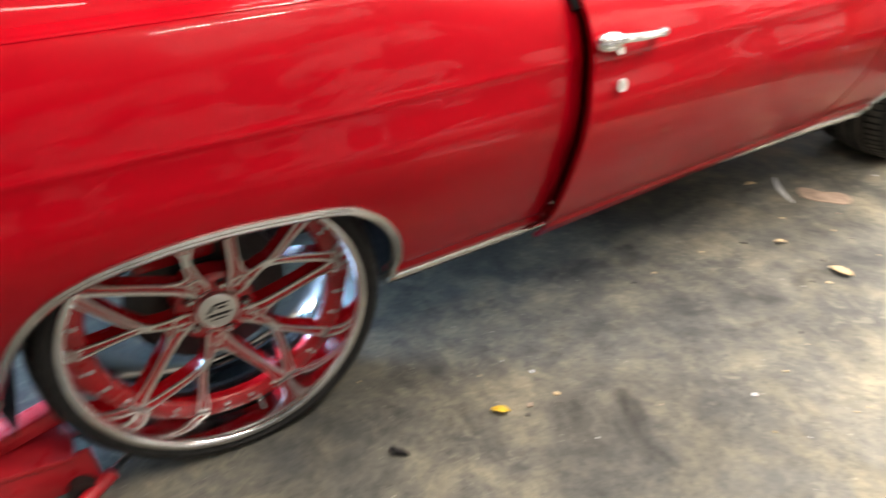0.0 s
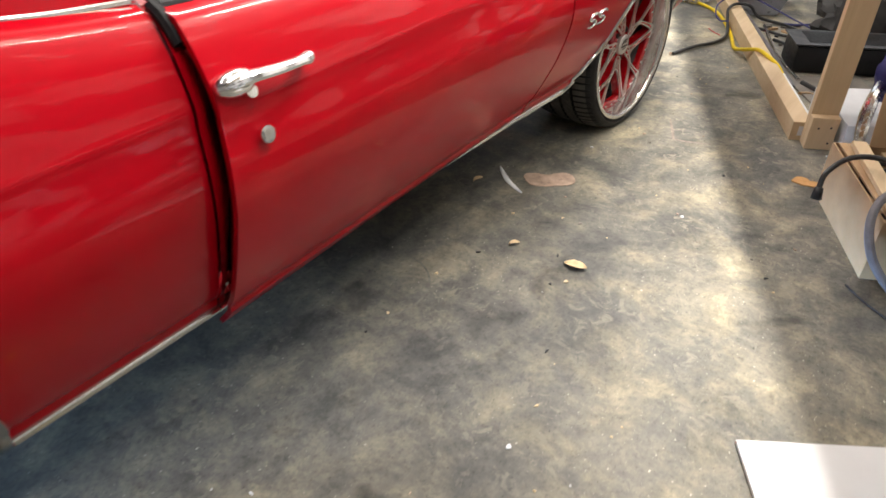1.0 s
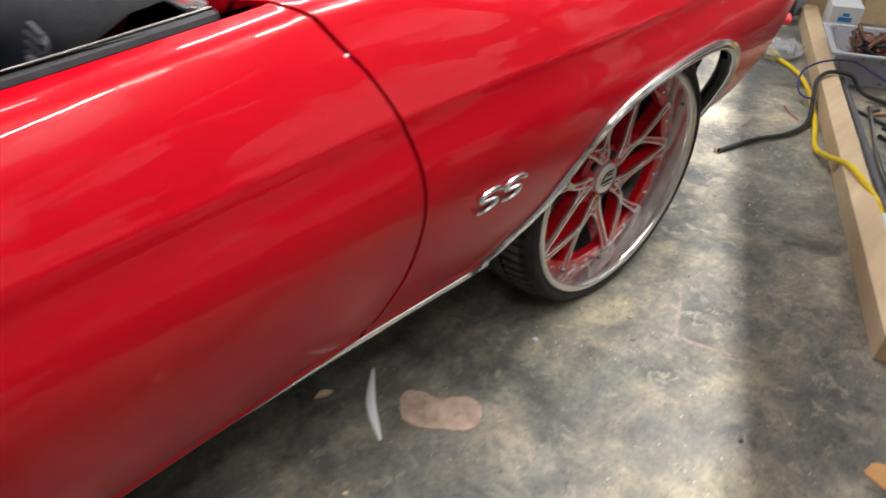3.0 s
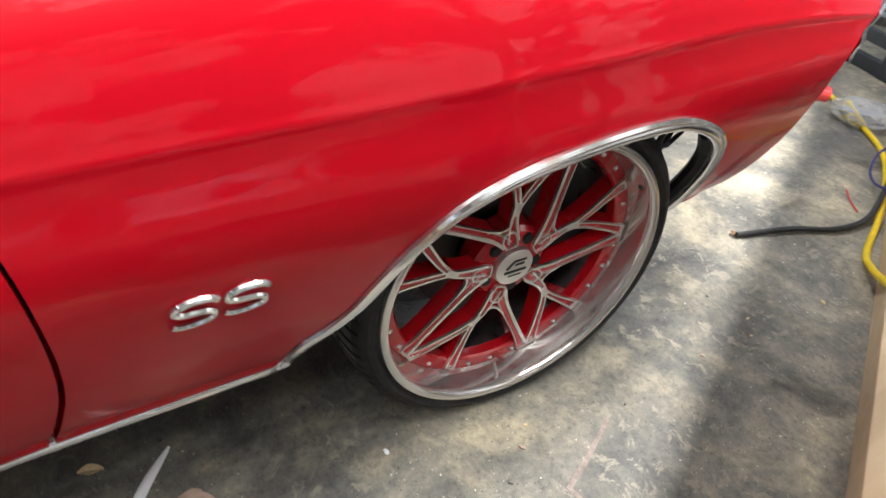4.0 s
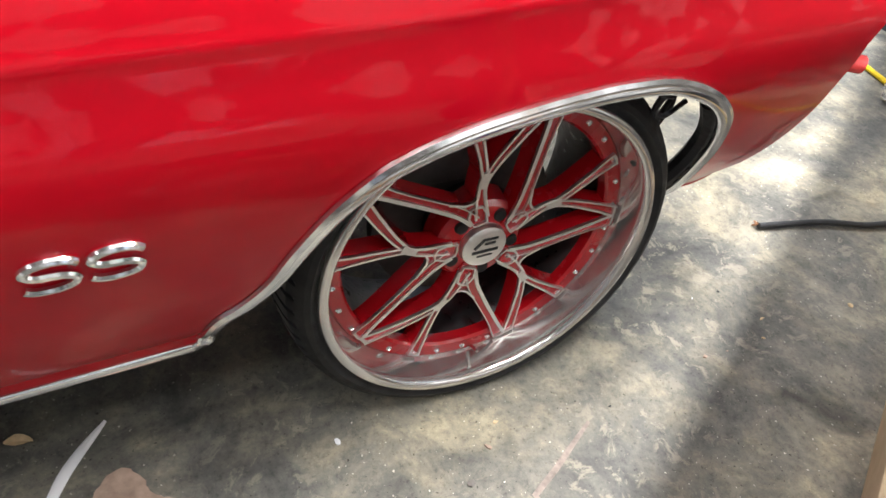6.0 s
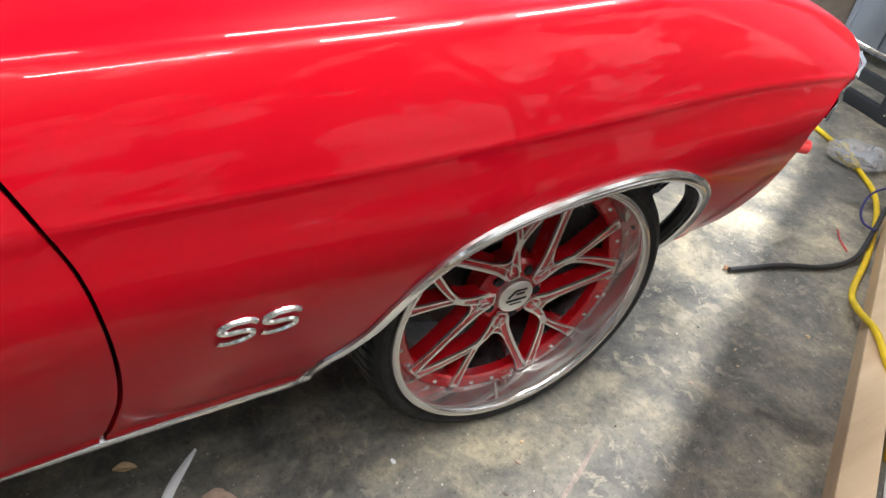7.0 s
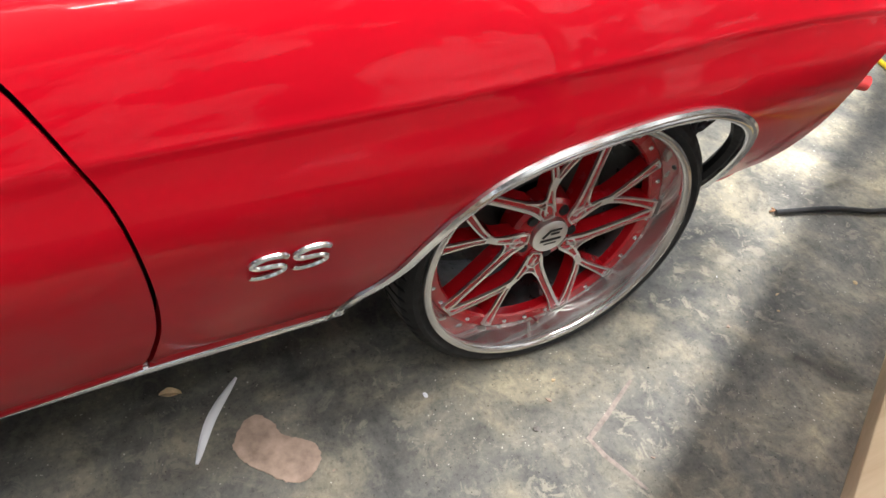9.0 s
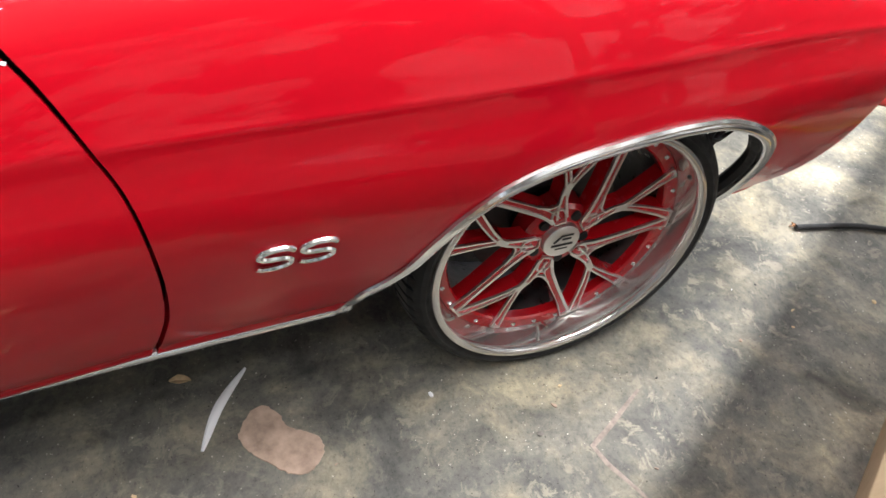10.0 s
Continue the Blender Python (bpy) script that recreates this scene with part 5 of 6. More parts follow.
def curved_strip():
    """A thin white plastic strip, bowed."""
    pts = smooth_path([Vector((-0.131, 2.208, 0)), Vector((-0.078, 2.160, 0)), Vector((-0.035, 2.130, 0)), Vector((0.038, 2.095, 0))], 0.01)
    bm = bmesh.new()
    rows = []
    n = len(pts)
    for k, p in enumerate(pts):
        d = (pts[min(k + 1, n - 1)] - pts[max(k - 1, 0)]).normalized()
        s = Vector((-d.y, d.x, 0)) * 0.0105 * (math.sin(math.pi * (0.04 + 0.92 * k / (n - 1))) ** 0.6)
        rows.append([bm.verts.new(p + o + Vector((0, 0, z))) for o, z in ((s, 0.002), (s * 0.4, 0.006), (-s * 0.4, 0.006), (-s, 0.002))])
    for a, b in zip(rows, rows[1:]):
        for i in range(3):
            bm.faces.new((a[i], a[i + 1], b[i + 1], b[i]))
        bm.faces.new((a[3], a[0], b[0], b[3]))
    bm.faces.new(rows[0])
    bm.faces.new(rows[-1][::-1])
    bmesh.ops.recalc_face_normals(bm, faces=bm.faces)
    tagged(part("plastic_strip", bm, WHITE_BOARD), "thin bowed white plastic strip beside the car", "strip")


curved_strip()


def filler_patch():
    ring = [(0.029, 2.164), (-0.012, 2.190), (-0.027, 2.225), (0.005, 2.252), (0.038, 2.262), (0.058, 2.290), (0.080, 2.316), (0.117, 2.318), (0.146, 2.290), (0.149, 2.256), (0.108, 2.213), (0.068, 2.180)]
    pts = smooth_path([Vector((a, b, 0)) for a, b in ring + ring[:1]], 0.006)[:-1]
    rnd2 = random.Random(2)
    out = [(p.x + rnd2.uniform(-0.0018, 0.0018), p.y + rnd2.uniform(-0.0018, 0.0018)) for p in pts]
    tagged(part("floor_patch", slab(out, 0.0, 0.003, None, 0.001), PATCH_TAN), "flat tan filler patch worn into the concrete", "floor patch", kind="structure")


filler_patch()

# cords and wires
tagged(part("black_cable", tube([Vector((-0.107, 3.760, 0.012)), Vector((-0.057, 3.935, 0.013)), Vector((0.003, 4.064, 0.013)), Vector((0.015, 4.205, 0.018)), Vector((-0.046, 4.375, 0.05)), Vector((-0.080, 4.465, 0.085)), Vector((-0.065, 4.55, 0.097)),
                                     Vector((0.0, 4.60, 0.085)), Vector((0.07, 4.60, 0.03)), L(1.5, 0.33, 0.012), L(1.2, 0.45, 0.012), L(0.95, 0.60, 0.012)], 0.0085, 10), BLACK_CABLE), "thick black cable lying over the floor and timber plate", "cable")
for k, d in enumerate(((-0.012, -0.012, 0.004), (-0.016, -0.004, 0.012), (-0.006, -0.014, 0.016))):
    tagged(part("cable_strand", tube([Vector((-0.108, 3.770, 0.012)), Vector((-0.111 + d[0], 3.767 + d[1], d[2]))], 0.0022, 6, curve=False), COPPER), "bare copper strand at the cut cable's end", "wire")
yellow = [(-0.72, 4.90), (-0.502, 4.830), (-0.324, 4.727), (-0.211, 4.640), (-0.104, 4.493), (0.021, 4.261), (0.112, 4.055)]
tagged(part("extension_cord", tube([Vector((a, b, 0.011)) for a, b in yellow] + [Vector((0.185, 3.945, 0.045)), Vector((0.284, 3.845, 0.092)), Vector((0.352, 3.782, 0.092)), Vector((0.420, 3.735, 0.07)), Vector((0.469, 3.695, 0.03)), L(0.47, 0.115, 0.012)], 0.0095, 10), YELLOW), "bright yellow extension cord crossing the timber plate", "cord")
tagged(part("blue_wire", tube([Vector((-0.03, 4.34, 0.055)), Vector((-0.085, 4.37, 0.04)), Vector((-0.125, 4.40, 0.06)), Vector((-0.145, 4.46, 0.10)), Vector((-0.115, 4.545, 0.125)), Vector((-0.05, 4.64, 0.125)), Vector((0.03, 4.68, 0.10)), L(1.5, 0.40, 0.03), L(1.1, 0.6, 0.01)], 0.0042, 8), BLUE_WIRE), "thin dark blue wire looped over the cable", "wire")
tagged(part("red_wire", tube([Vector((-0.120, 4.308, 0.004)), Vector((-0.08, 4.262, 0.006)), Vector((-0.026, 4.227, 0.004))], 0.0022, 6), RED_WIRE), "short red wire scrap on the floor", "wire")
tagged(part("black_rod", tube([L(-0.97, -0.05, 0.004), L(-1.05, -0.02, 0.005), L(-1.15, 0.04, 0.004)], 0.003, 6), BLACK_CABLE), "thin black wire scrap on the floor", "wire")


def plastic_bag():
    rnd = random.Random(11)
    bm = bmesh.new()
    bmesh.ops.create_icosphere(bm, subdivisions=4, radius=1.0)
    for v in bm.verts:
        n = noise.noise(v.co * 2.1) * 0.35 + noise.noise(v.co * 5.5 + Vector((3, 1, 2))) * 0.16
        c = v.co * (1 + n)
        v.co = Vector((c.x * 0.105, c.y * 0.085, max(c.z * 0.045 + 0.034, 0.002)))
    bmesh.ops.transform(bm, matrix=lay(-0.40, 4.80, 30), verts=bm.verts)
    ob = part("plastic_bag", bm, PLASTIC_FILM, sharp=25)
    tagged(ob, "crumpled clear plastic bag on the floor", "plastic bag")


plastic_bag()


# white board on the floor
def white_board():
    c, e = Vector((1.014, 1.478, 0)), Vector((1.129, 1.304, 0)) - Vector((1.014, 1.478, 0))
    d = e.normalized()
    r = Vector((0.272, 0.188, 0)).normalized()
    pts = [c, c + r * 0.62, c + r * 0.62 + d * 0.5, c + d * 0.5]
    bm = slab([(p.x, p.y) for p in pts], 0.001, 0.012, None, 0.0015)
    ob = tagged(part("floor_board", bm, WHITE_BOARD, smooth=False), "white coated board lying flat on the floor", "board")
    for k, (a, b, s) in enumerate(((0.075, 0.03, 0.011), (0.085, 0.055, 0.014), (0.09, 0.075, 0.008))):
        p = c + r * a + d * b
        part("tear", slab([(x + p.x, y + p.y) for x, y in rough_outline(s, s * 0.45, 10, 0.5, k + 20)], 0.0121, 0.0128), DULL_CHROME, ob, "torn grey spot", smooth=False)


white_board()


# open cardboard box with cables
def carton():
    b = thing("cardboard_box", L(-0.68, 0.2, 0), "open brown cardboard box full of cables", "cardboard box")
    H = 0.20
    for nm, a in (("side", (-0.92, -0.43, 0.0, 0.006, 0, H)), ("side", (-0.92, -0.43, 0.40, 0.406, 0, H)), ("side", (-0.926, -0.92, 0.0, 0.406, 0, H)), ("side", (-0.43, -0.424, 0.0, 0.406, 0, H)), ("bottom", (-0.92, -0.43, 0.0, 0.406, 0.001, 0.006))):
        part(nm, shop_box(*a, 0.001), CARDBOARD, b, smooth=False)
    part("flap", shop_box(-0.91, -0.44, 0.012, 0.055, H + 0.001, H + 0.008, 0.001), CARDBOARD, b, "folded rim flap", smooth=False)
    c = L(-1.0, 0.24, 0.13)
    part("flap", box((0.36, 0.20, 0.005), Matrix.Translation(L(-0.99, 0.20, 0.125)) @ pose(0, 0, 0, 0, 0, SHOP_TURN) @ pose(0, 0, 0, 52, 0, 0), 0.001), CARDBOARD, b, "hanging end flap", smooth=False)
    part("flap", box((0.30, 0.18, 0.005), Matrix.Translation(L(-0.42, 0.26, 0.285)) @ pose(0, 0, 0, 0, 0, SHOP_TURN) @ pose(0, 0, 0, 78, 0, 0), 0.001), CARDBOARD, b, "upright end flap", smooth=False)
    return b


carton()
for k, (a, bb, c, d, zz) in enumerate(((-0.90, -0.46, 0.03, 0.075, 0.209), (-0.74, -0.40, 0.16, 0.19, 0.16))):
    tagged(part("wood_stick", shop_box(a, bb, c, d, zz, zz + 0.018, 0.002, 4 * k - 3), PINE, smooth=False), "pale pine stick lying on the cardboard box", "stick")
tagged(part("plug_cord", tube([L(-0.73, -0.118, 0.185), L(-0.70, -0.10, 0.225), L(-0.66, -0.03, 0.26), L(-0.68, 0.06, 0.27), L(-0.76, 0.14, 0.24), L(-0.80, 0.2, 0.15)], 0.0085, 9), BLACK_CABLE), "black cord with a moulded plug hanging from the box", "cord")
tagged(part("cord_plug", tube([L(-0.735, -0.119, 0.19), L(-0.745, -0.122, 0.155)], 0.0155, 10, curve=False, taper=lambda t: 0.8 + 0.3 * t), BLACK_PLASTIC), "black moulded plug on the cord's end", "plug")
tagged(part("grey_conduit", tube([L(-0.84, 0.26, 0.16), L(-0.82, 0.12, 0.25), L(-0.86, 0.01, 0.245), L(-0.93, -0.035, 0.19), L(-1.01, -0.02, 0.11), L(-1.08, 0.06, 0.04), L(-1.12, 0.2, 0.014)], 0.0125, 10), GREY_CABLE), "grey flexible conduit looping out of the box", "conduit")
for k in range(7):
    r2 = random.Random(40 + k)
    tagged(part("cable_coil", tube([L(-0.85 + 0.38 * r2.random(), 0.06 + 0.3 * r2.random(), 0.10 + 0.09 * r2.random()) for _ in range(6)], 0.008, 7), BLACK_CABLE), "black cable coil inside the cardboard box", "cable", "box cables")
tagged(part("dry_leaf_scrap", slab(rough_outline(0.045, 0.03, 22, 0.3, 9), 0.002, 0.006, lay(*L(-0.36, -0.015)[:2], 20)), ORANGE_CARD), "torn orange scrap beside the box", "scrap")


# behind the plate
def white_carton():
    b = tagged(part("white_box", shop_box(-0.09, 0.30, 0.158, 0.45, 0.0, 0.12, 0.003, 3), WHITE_CARD, smooth=False), "white carton with dark print standing behind the post", "carton")
    bm = bmesh.new()
    cu = bpy.data.curves.new("print", "FONT")
    cu.body, cu.size, cu.extrude = "CS-", 0.026, 0.0006
    tmp = bpy.data.objects.new("tmp", cu)
    scene.collection.objects.link(tmp)
    me = bpy.data.meshes.new_from_object(tmp.evaluated_get(bpy.context.evaluated_depsgraph_get()))
    bpy.data.objects.remove(tmp)
    me.transform(Matrix.Translation(L(-0.0915, 0.180, 0.018)) @ pose(0, 0, 0, 0, 0, SHOP_TURN + 3) @ pose(0, 0, 0, 90, 0, 0))
    finish(me, INK, False)
    put("print", me, b, "black printed letters")
    bpy.data.curves.remove(cu)


white_carton()


def lumpy(name, c, size, mat, label, category, seed, turn=0.0, sub=4, amp=0.3):
    bm = bmesh.new()
    bmesh.ops.create_icosphere(bm, subdivisions=sub, radius=1.0)
    for v in bm.verts:
        o = Vector((seed * 1.7, seed * 0.9, 0))
        n = amp * noise.noise(v.co * 1.7 + o) + amp * 0.5 * noise.noise(v.co * 4.3 + o)
        q = v.co * (1 + n)
        v.co = Vector((q.x * size[0], q.y * size[1], max(q.z * size[2], -c[2] + 0.002)))
    bmesh.ops.transform(bm, matrix=Matrix.Translation(c) @ pose(0, 0, 0, 0, 0, turn), verts=bm.verts)
    return tagged(part(name, bm, mat), label, category)


lumpy("nylon_bag", L(-0.03, 0.40, 0.30), (0.15, 0.13, 0.17), BLUE_FABRIC, "dark blue nylon bag with a red tab on the carton", "bag", 3, 20)
tagged(part("red_tab", box((0.02, 0.03, 0.012), Matrix.Translation(L(-0.09, 0.262, 0.30)) @ pose(0, 0, 0, 20, 60, 40), 0.003), LENS), "small red tab on the nylon bag", "tab")
tagged(part("steel_hoop", tube([L(-0.13, 0.22, 0.03), L(-0.15, 0.20, 0.10), L(-0.13, 0.20, 0.18), L(-0.09, 0.22, 0.24), L(-0.03, 0.25, 0.27)], 0.020, 10, taper=lambda t: 0.7 + 0.5 * math.sin(math.pi * t)), STEEL_ROD), "bent bright steel guard leaning on the carton", "guard")


def console_box():
    b = thing("plastic_console", L(0.9, 0.4, 0), "black plastic car console lying on the floor", "car part")
    part("body", shop_box(0.77, 1.00, 0.18, 0.80, 0.0, 0.135, 0.02), BLACK_PLASTIC, b)
    part("lid_rim", shop_box(0.765, 1.005, 0.17, 0.81, 0.137, 0.147, 0.004), DASH_GREY, b, "grey rim")
    part("recess", shop_box(0.80, 0.97, 0.24, 0.78, 0.1475, 0.150, 0.001), BLACK_RUBBER, b, "dark recess")


console_box()
lumpy("crumpled_cloth", L(1.28, 0.75, 0.10), (0.34, 0.30, 0.16), BLACK_CLOTH, "heap of dusty black cloth and trim", "cloth", 6, 10, 4, 0.4)
lumpy("crumpled_cloth", L(1.75, 0.95, 0.10), (0.36, 0.28, 0.24), BLACK_CLOTH, "heap of dusty black cloth and trim", "cloth", 8, 40, 4, 0.4)
lumpy("crumpled_cloth", L(0.55, 0.95, 0.08), (0.3, 0.25, 0.2), BLACK_CLOTH, "heap of dusty black cloth and trim", "cloth", 12, 70, 4, 0.4)
tagged(part("black_pouch", shop_box(1.05, 1.20, 0.45, 1.0, 0.0, 0.30, 0.03, 6), BLACK_CLOTH), "black bag with a red edge standing on the floor", "bag")
tagged(part("red_piping", tube([L(1.045, 0.44, 0.305), L(1.045, 0.70, 0.312), L(1.045, 1.02, 0.30)], 0.004, 6), LENS), "red piping along the black bag", "piping")
# trim strips along the plate
for k, (pts, r, mt, lab) in enumerate([
        ([L(2.0, 0.12, 0.02), L(1.4, 0.125, 0.03), L(0.66, 0.13, 0.03), L(0.5, 0.125, 0.03)], 0.012, GREY_CABLE, "long grey trim strip lying beside the plate"),
        ([L(0.62, 0.105, 0.045), L(0.30, 0.115, 0.035), L(0.10, 0.12, 0.03)], 0.0075, WHITE_BOARD, "bright steel trim rod lying beside the plate"),
        ([L(1.5, 0.20, 0.01), L(1.0, 0.165, 0.01), L(0.65, 0.19, 0.01)], 0.009, DULL_CHROME, "dull metal trim strip on the floor"),
        ([L(0.62, 0.20, 0.012), L(0.38, 0.30, 0.012), L(0.20, 0.26, 0.012)], 0.012, BLACK_CABLE, "black rubber trim strip on the floor"),
        ([L(1.45, 0.15, 0.01), L(1.32, 0.30, 0.01), L(1.42, 0.48, 0.01), L(1.25, 0.62, 0.01)], 0.007, BLACK_CABLE, "black cable on the floor behind the plate"),
        ([L(1.25, 0.20, 0.01), L(1.12, 0.28, 0.02), L(1.22, 0.42, 0.01), L(1.10, 0.50, 0.01)], 0.008, BLACK_CABLE, "black cable on the floor behind the plate"),
        ([L(1.62, 0.20, 0.01), L(1.52, 0.36, 0.015), L(1.60, 0.55, 0.01)], 0.006, BLUE_WIRE, "thin dark wire on the floor behind the plate")]):
    tagged(part("trim_strip" if k < 4 else "floor_cable", tube(pts, r, 9), mt), lab, "trim strip" if k < 4 else "cable")
for k in range(26):
    r3 = random.Random(100 + k)
    uu, vv = r3.uniform(0.15, 1.6), r3.uniform(0.14, 0.6)
    tagged(part("scrap_piece", slab(rough_outline(r3.uniform(0.008, 0.035), r3.uniform(0.005, 0.02), 9, 0.4, k), 0.001, r3.uniform(0.004, 0.016), lay(*L(uu, vv)[:2], r3.uniform(0, 180))), r3.choice([DUST_FLOOR, BLACK_PLASTIC, CARDBOARD, DUST_FLOOR]), smooth=False),
           "small dusty scrap on the floor behind the plate", "scrap", "floor scraps")
tagged(part("flattened_card", shop_box(0.28, 0.74, 0.17, 0.52, 0.001, 0.007, 0.001, 9), DUST_FLOOR, smooth=False), "dusty flattened card on the floor", "card")


def storage_tub():
    b = thing("storage_tub", L(1.9, 0.3, 0), "frosted plastic tub full of old wiring", "storage tub")
    u0, u1, v0, v1, h = 1.69, 2.04, 0.052, 0.37, 0.145
    bm = bmesh.new()
    lo, hi, t = 0.02, 0.0, 0.004
    rings = []
    for inset, z in ((0.045, 0.002), (0.0, h), (-0.018, h), (-0.018, h + 0.008), (0.004, h + 0.008), (0.049, 0.008)):
        rings.append([bm.verts.new(L(a, c, z)) for a, c in ((u0 + inset, v0 + inset), (u1 - inset, v0 + inset), (u1 - inset, v1 - inset), (u0 + inset, v1 - inset))])
    for a, c in zip(rings, rings[1:]):
        for i in range(4):
            bm.faces.new((a[i], a[(i + 1) % 4], c[(i + 1) % 4], c[i]))
    bm.faces.new(rings[0])
    bm.faces.new(rings[-1][::-1])
    bmesh.ops.recalc_face_normals(bm, faces=bm.faces)
    bmesh.ops.bevel(bm, geom=[e for e in bm.edges if abs(e.verts[0].co.z - e.verts[1].co.z) > 0.1], offset=0.02, segments=3, affect="EDGES")
    part("tub", bm, FROSTED, b)


storage_tub()
for k in range(16):
    r4 = random.Random(200 + k)
    pts = [L(1.76 + 0.21 * r4.random(), 0.12 + 0.19 * r4.random(), 0.06 + 0.13 * r4.random()) for _ in range(6)]
    tagged(part("wire_harness", tube(pts, r4.choice((0.005, 0.007, 0.009)), 6, step=0.02), r4.choice((HARNESS, BLACK_CABLE, HARNESS, COPPER, YELLOW if k == 3 else BLACK_CABLE))), "tangled old wiring harness in the tub", "wiring", "tub wiring")
carton2 = tagged(part("printed_carton", shop_box(2.30, 2.46, 0.10, 0.24, 0.0, 0.16, 0.003), WHITE_CARD, smooth=False), "white carton with blue print beside the post", "carton")
for a in ((0.13, 0.21, 0.06, 0.08), (0.14, 0.20, 0.09, 0.11), (0.155, 0.185, 0.115, 0.13)):
    part("print_bar", shop_box(2.2985, 2.2998, a[0], a[1], a[2], a[3]), BLUE_PRINT, carton2, smooth=False)
tagged(part("timber_offcut", shop_box(2.60, 2.68, 0.3, 1.2, 0.0, 0.14, 0.003), PINE, smooth=False), "pale pine offcut along the sill", "timber")


# steel rack by the far end, across the car's nose
def rack_box(a0, a1, d0, d1, z0, z1, bevel=0.003):
    """a runs along the rack from its near upright, d away from the car."""
    m = Matrix.Translation((-0.55, 5.23, 0)) @ pose(0, 0, 0, 0, 0, -10)
    return box((a1 - a0, d1 - d0, z1 - z0), m @ Matrix.Translation((-(a0 + a1) / 2, (d0 + d1) / 2, (z0 + z1) / 2)), bevel)


def rack_at(a, d, z):
    return Matrix.Translation((-0.55, 5.23, 0)) @ pose(0, 0, 0, 0, 0, -10) @ Vector((-a, d, z))


def steel_rack():
    b = thing("steel_rack", rack_at(0.6, 0.2, 0), "dark grey steel rack with bright cross rods", "rack")
    for a in (0.0, 1.25):
        for d in (0.0, 0.52):
            part("upright", rack_box(a, a + 0.075, d, d + 0.045, 0.0, 1.85), STEEL_DARK, b, smooth=False)
    part("beam", rack_box(0.076, 1.249, 0.004, 0.04, 0.0, 0.06), STEEL_DARK, b, smooth=False)
    part("beam", rack_box(0.076, 1.249, 0.004, 0.04, 0.115, 0.165), STEEL_DARK, b, smooth=False)
    part("side_panel", rack_box(0.01, 0.02, 0.046, 0.519, 0.03, 1.8, 0), SIDING, b, "grey sheet side", smooth=False)
    part("back_panel", rack_box(0.078, 1.248, 0.53, 0.545, 0.05, 1.8, 0), SIDING, b, "grey sheet back", smooth=False)
    for k in range(5):
        part("back_rib", rack_box(0.16 + 0.22 * k, 0.185 + 0.22 * k, 0.515, 0.529, 0.05, 1.8, 0.003), SIDING, b, smooth=False)
    for z in (0.25, 0.46, 0.67, 0.88):
        part("rod", tube([rack_at(0.074, 0.02, z), rack_at(1.252, 0.02, z)], 0.009, 10, curve=False), STEEL_ROD, b, "bright steel cross rod")
    for z in (0.045, 0.075):
        part("bolt", tube([rack_at(0.03, 0.003, z), rack_at(0.03, -0.006, z)], 0.005, 8, curve=False), STEEL_ROD, b)
    part("hook_cord", tube([rack_at(0.33, 0.30, 0.22), rack_at(0.26, 0.28, 0.30), rack_at(0.18, 0.25, 0.42), rack_at(0.14, 0.22, 0.60)], 0.008, 7), BLACK_CABLE, b, "black cord hanging in the rack")


steel_rack()


# red trolley jack behind the rear wheel
def trolley_jack():
    j = thing("trolley_jack", (-0.02, -0.52, 0), "red trolley jack with a bright handle beside the rear tyre", "jack")
    part("side_plate", box((0.012, 0.40, 0.10), Matrix.Translation((0.055, -0.52, 0.065)), 0.004), JACK_RED, j)
    part("side_plate", box((0.012, 0.40, 0.10), Matrix.Translation((-0.11, -0.52, 0.065)), 0.004), JACK_RED, j)
    part("top_cover", box((0.19, 0.26, 0.016), Matrix.Translation((-0.027, -0.48, 0.124)) @ pose(0, 0, 0, -6, 0, 0), 0.005), JACK_RED, j)
    part("lift_arm", box((0.06, 0.30, 0.04), Matrix.Translation((-0.027, -0.46, 0.155)) @ pose(0, 0, 0, 14, 0, 0), 0.008), JACK_RED, j)
    for x in (0.075, -0.13):
        for y in (-0.36, -0.68):
            part("castor", lathe([(-0.012, 0.006), (-0.012, 0.028), (0.012, 0.028), (0.012, 0.006)], 20, Matrix.Translation((x, y, 0.028)), True), CAST_IRON, j)


trolley_jack()
bit = thing("air_hose_tool", (0.04, -0.30, 0), "steel tool with a ribbed red handle on the floor", "tool")
part("shank", tube([Vector((0.0, -0.225, 0.018)), Vector((0.03, -0.27, 0.018)), Vector((0.055, -0.30, 0.018))], 0.010, 10), STEEL_ROD, bit)
part("handle", tube([Vector((0.055 + 0.02 * k, -0.30 - 0.026 * k, 0.018)) for k in range(8)], 0.017, 12, step=0.006, taper=lambda t: 1 + 0.08 * math.sin(80 * t)), JACK_RED, bit, "ribbed red handle")
part("tip", tube([Vector((0.0, -0.225, 0.018)), Vector((-0.03, -0.19, 0.014))], 0.016, 6, curve=False, taper=lambda t: 1 - 0.7 * t), STEEL_ROD, bit)

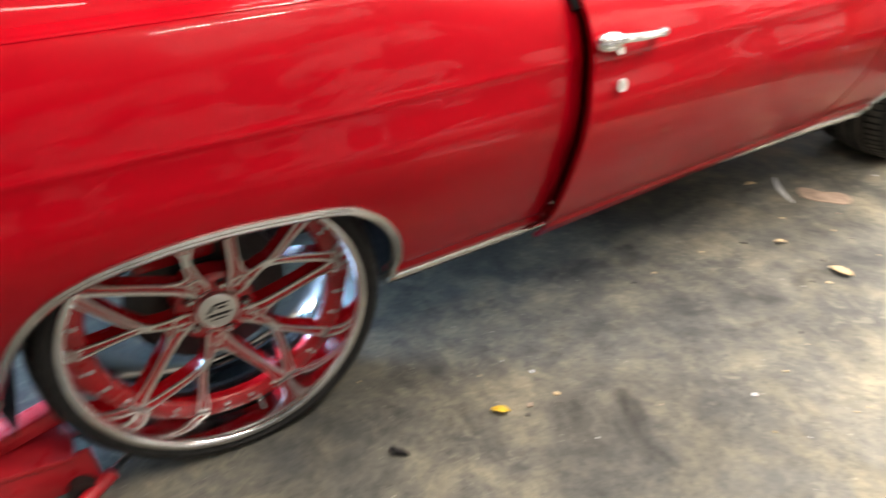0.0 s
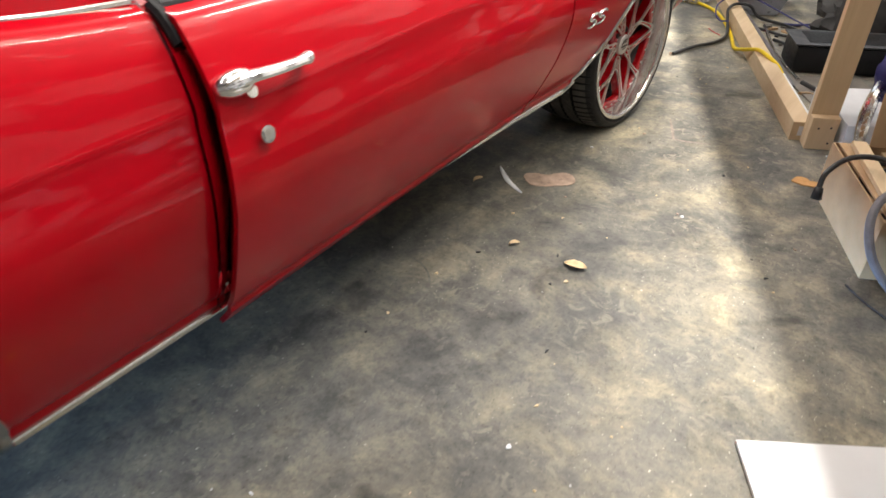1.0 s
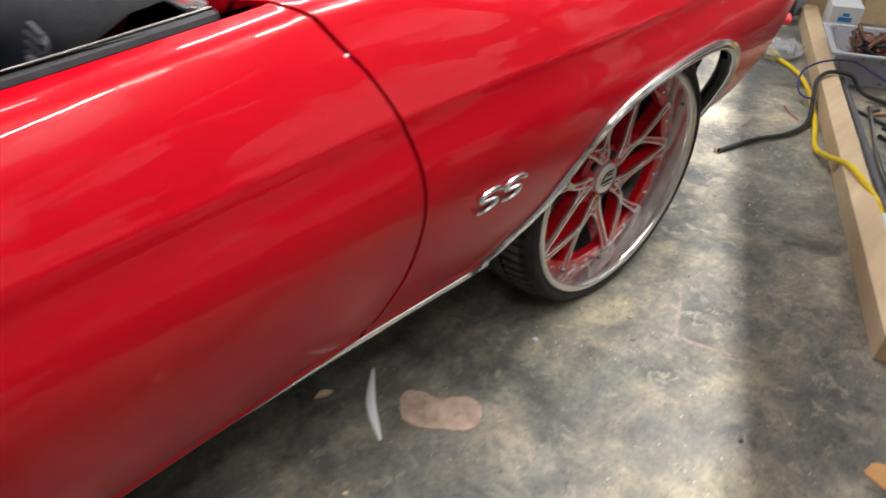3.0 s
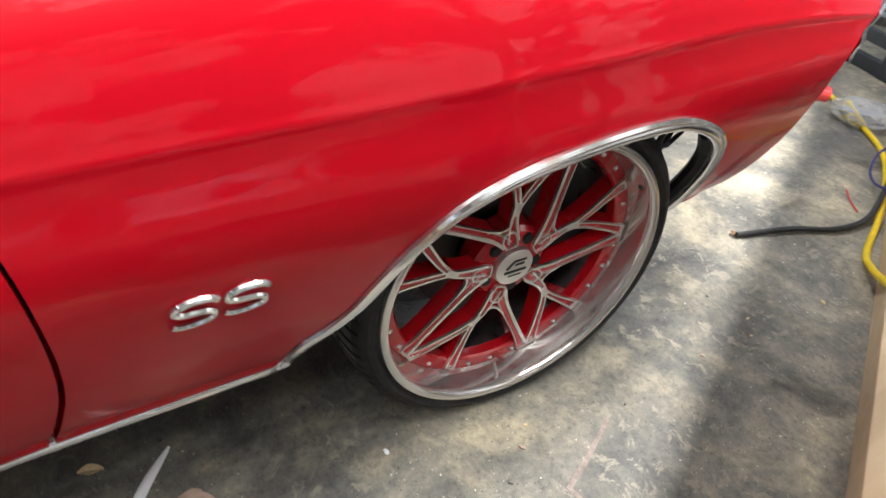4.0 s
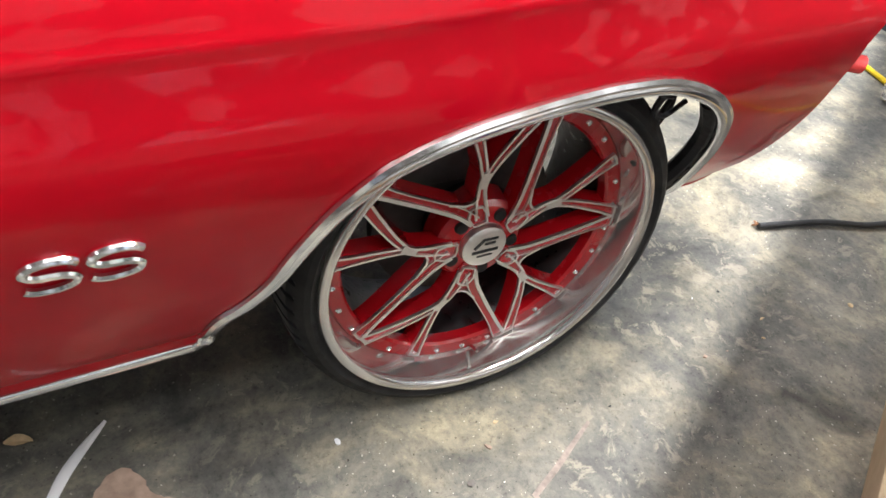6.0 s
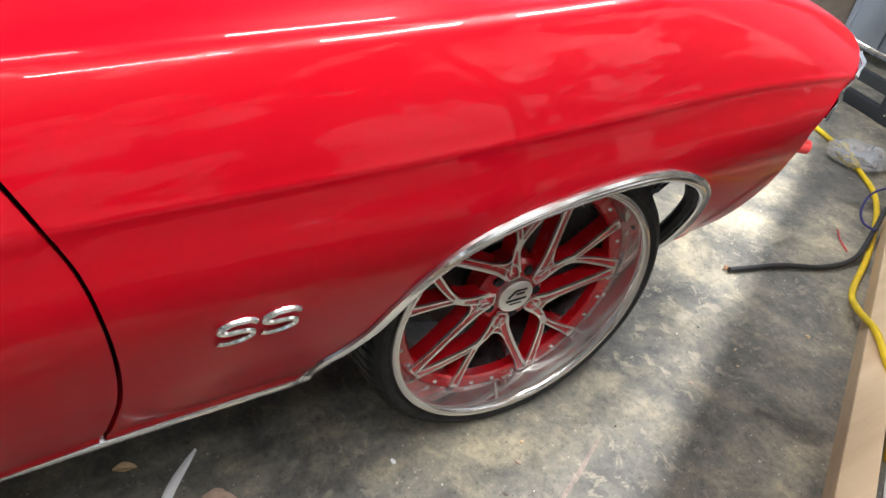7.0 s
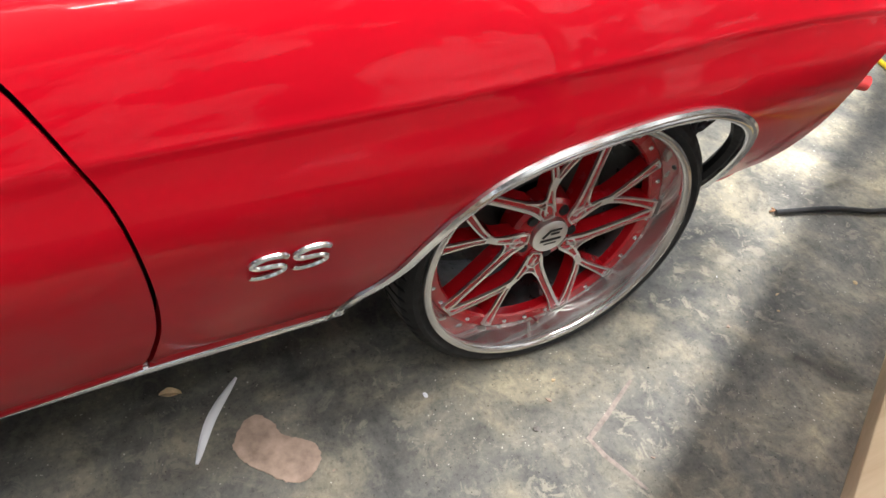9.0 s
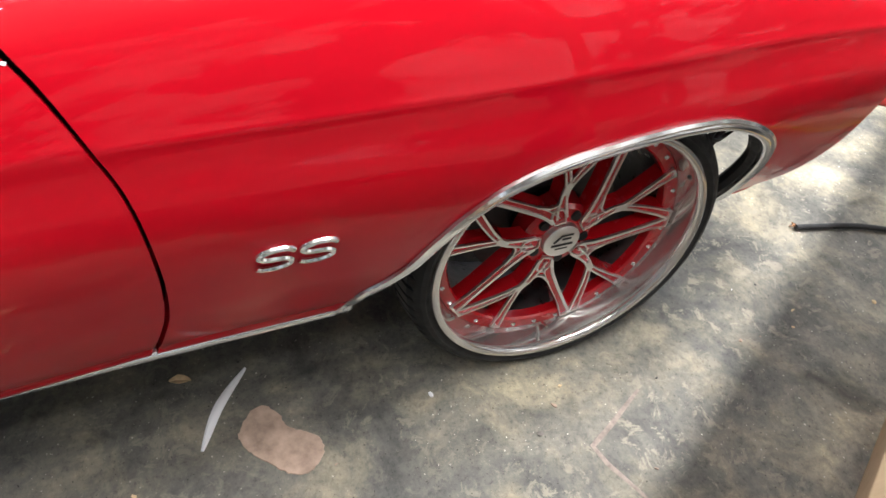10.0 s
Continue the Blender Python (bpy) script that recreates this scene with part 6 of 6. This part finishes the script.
# small litter on the concrete
tagged(part("broken_clip", slab(rough_outline(0.017, 0.009, 12, 0.5, 4), 0.0, 0.012, lay(0.321, 0.284, 40)), BLACK_PLASTIC, smooth=False), "broken black plastic clip on the concrete", "clip")
for k in range(60):
    r5 = random.Random(300 + k)
    x, y = r5.uniform(0.0, 0.95), r5.uniform(0.3, 3.6)
    s = r5.uniform(0.002, 0.0065)
    tagged(part("litter_crumb", slab(rough_outline(s, s * r5.uniform(0.4, 0.9), 7, 0.4, k), 0.0, s * 0.6, lay(x, y, r5.uniform(0, 180))), r5.choice([LEAF, WHITE_CARD, BLACK_PLASTIC, LEAF, PATCH_TAN]), smooth=False), "tiny crumb of litter on the concrete", "litter", "floor litter")


# old marks and crumbs on the floor
def floor_mark(pts, w, mat, name, label):
    line = [Vector((x, y, 0.0)) for x, y in pts]
    bm = bmesh.new()
    rows = []
    for k, p in enumerate(line):
        d = (line[min(k + 1, len(line) - 1)] - line[max(k - 1, 0)]).normalized()
        s = Vector((-d.y, d.x, 0)) * w / 2 * (0.4 + 0.6 * math.sin(math.pi * (k + 0.5) / len(line)))
        rows.append([bm.verts.new(p + s + Vector((0, 0, 0.0003))), bm.verts.new(p + Vector((0, 0, 0.0007))), bm.verts.new(p - s + Vector((0, 0, 0.0003)))])
    for a, b in zip(rows, rows[1:]):
        for i in range(2):
            bm.faces.new((a[i], b[i], b[i + 1], a[i + 1]))
    bmesh.ops.recalc_face_normals(bm, faces=bm.faces)
    return tagged(part(name, bm, mat), label, "stain")


ring = [(-0.02 + 0.155 * math.cos(radians(a)) , 1.40 + 0.16 * math.sin(radians(a))) for a in range(-110, 125, 8)]
floor_mark(ring, 0.007, WET_STAIN, "ring_stain", "dark round pot mark dried on the concrete")
floor_mark([(0.204, 3.011), (0.225, 2.97), (0.262, 2.90), (0.29, 2.84), (0.335, 2.848), (0.38, 2.866), (0.43, 2.885)], 0.012, RUST_STAIN, "rust_stain", "reddish smear on the concrete floor")
mark_rnd = random.Random(41)
for x, y in ((0.183, 3.764), (0.064, 2.567), (0.228, 2.749), (0.42, 1.75), (0.30, 2.05), (0.55, 2.30), (0.62, 1.15), (0.36, 0.72)):
    bm = bmesh.new()
    bmesh.ops.create_icosphere(bm, subdivisions=1, radius=0.007)
    for v in bm.verts:
        v.co = Vector((v.co.x * (1 + 0.5 * mark_rnd.random()), v.co.y * (0.7 + 0.5 * mark_rnd.random()), v.co.z * 0.35))
    bmesh.ops.transform(bm, matrix=Matrix.Translation((x, y, 0.0024)) @ pose(0, 0, 0, 0, 0, mark_rnd.uniform(0, 180)), verts=bm.verts)
    tagged(part("crumb", bm, mark_rnd.choice((LEAF, DUST_FLOOR, WHITE_CARD)), smooth=False), "small dry crumb lying on the concrete", "litter", "floor crumbs")
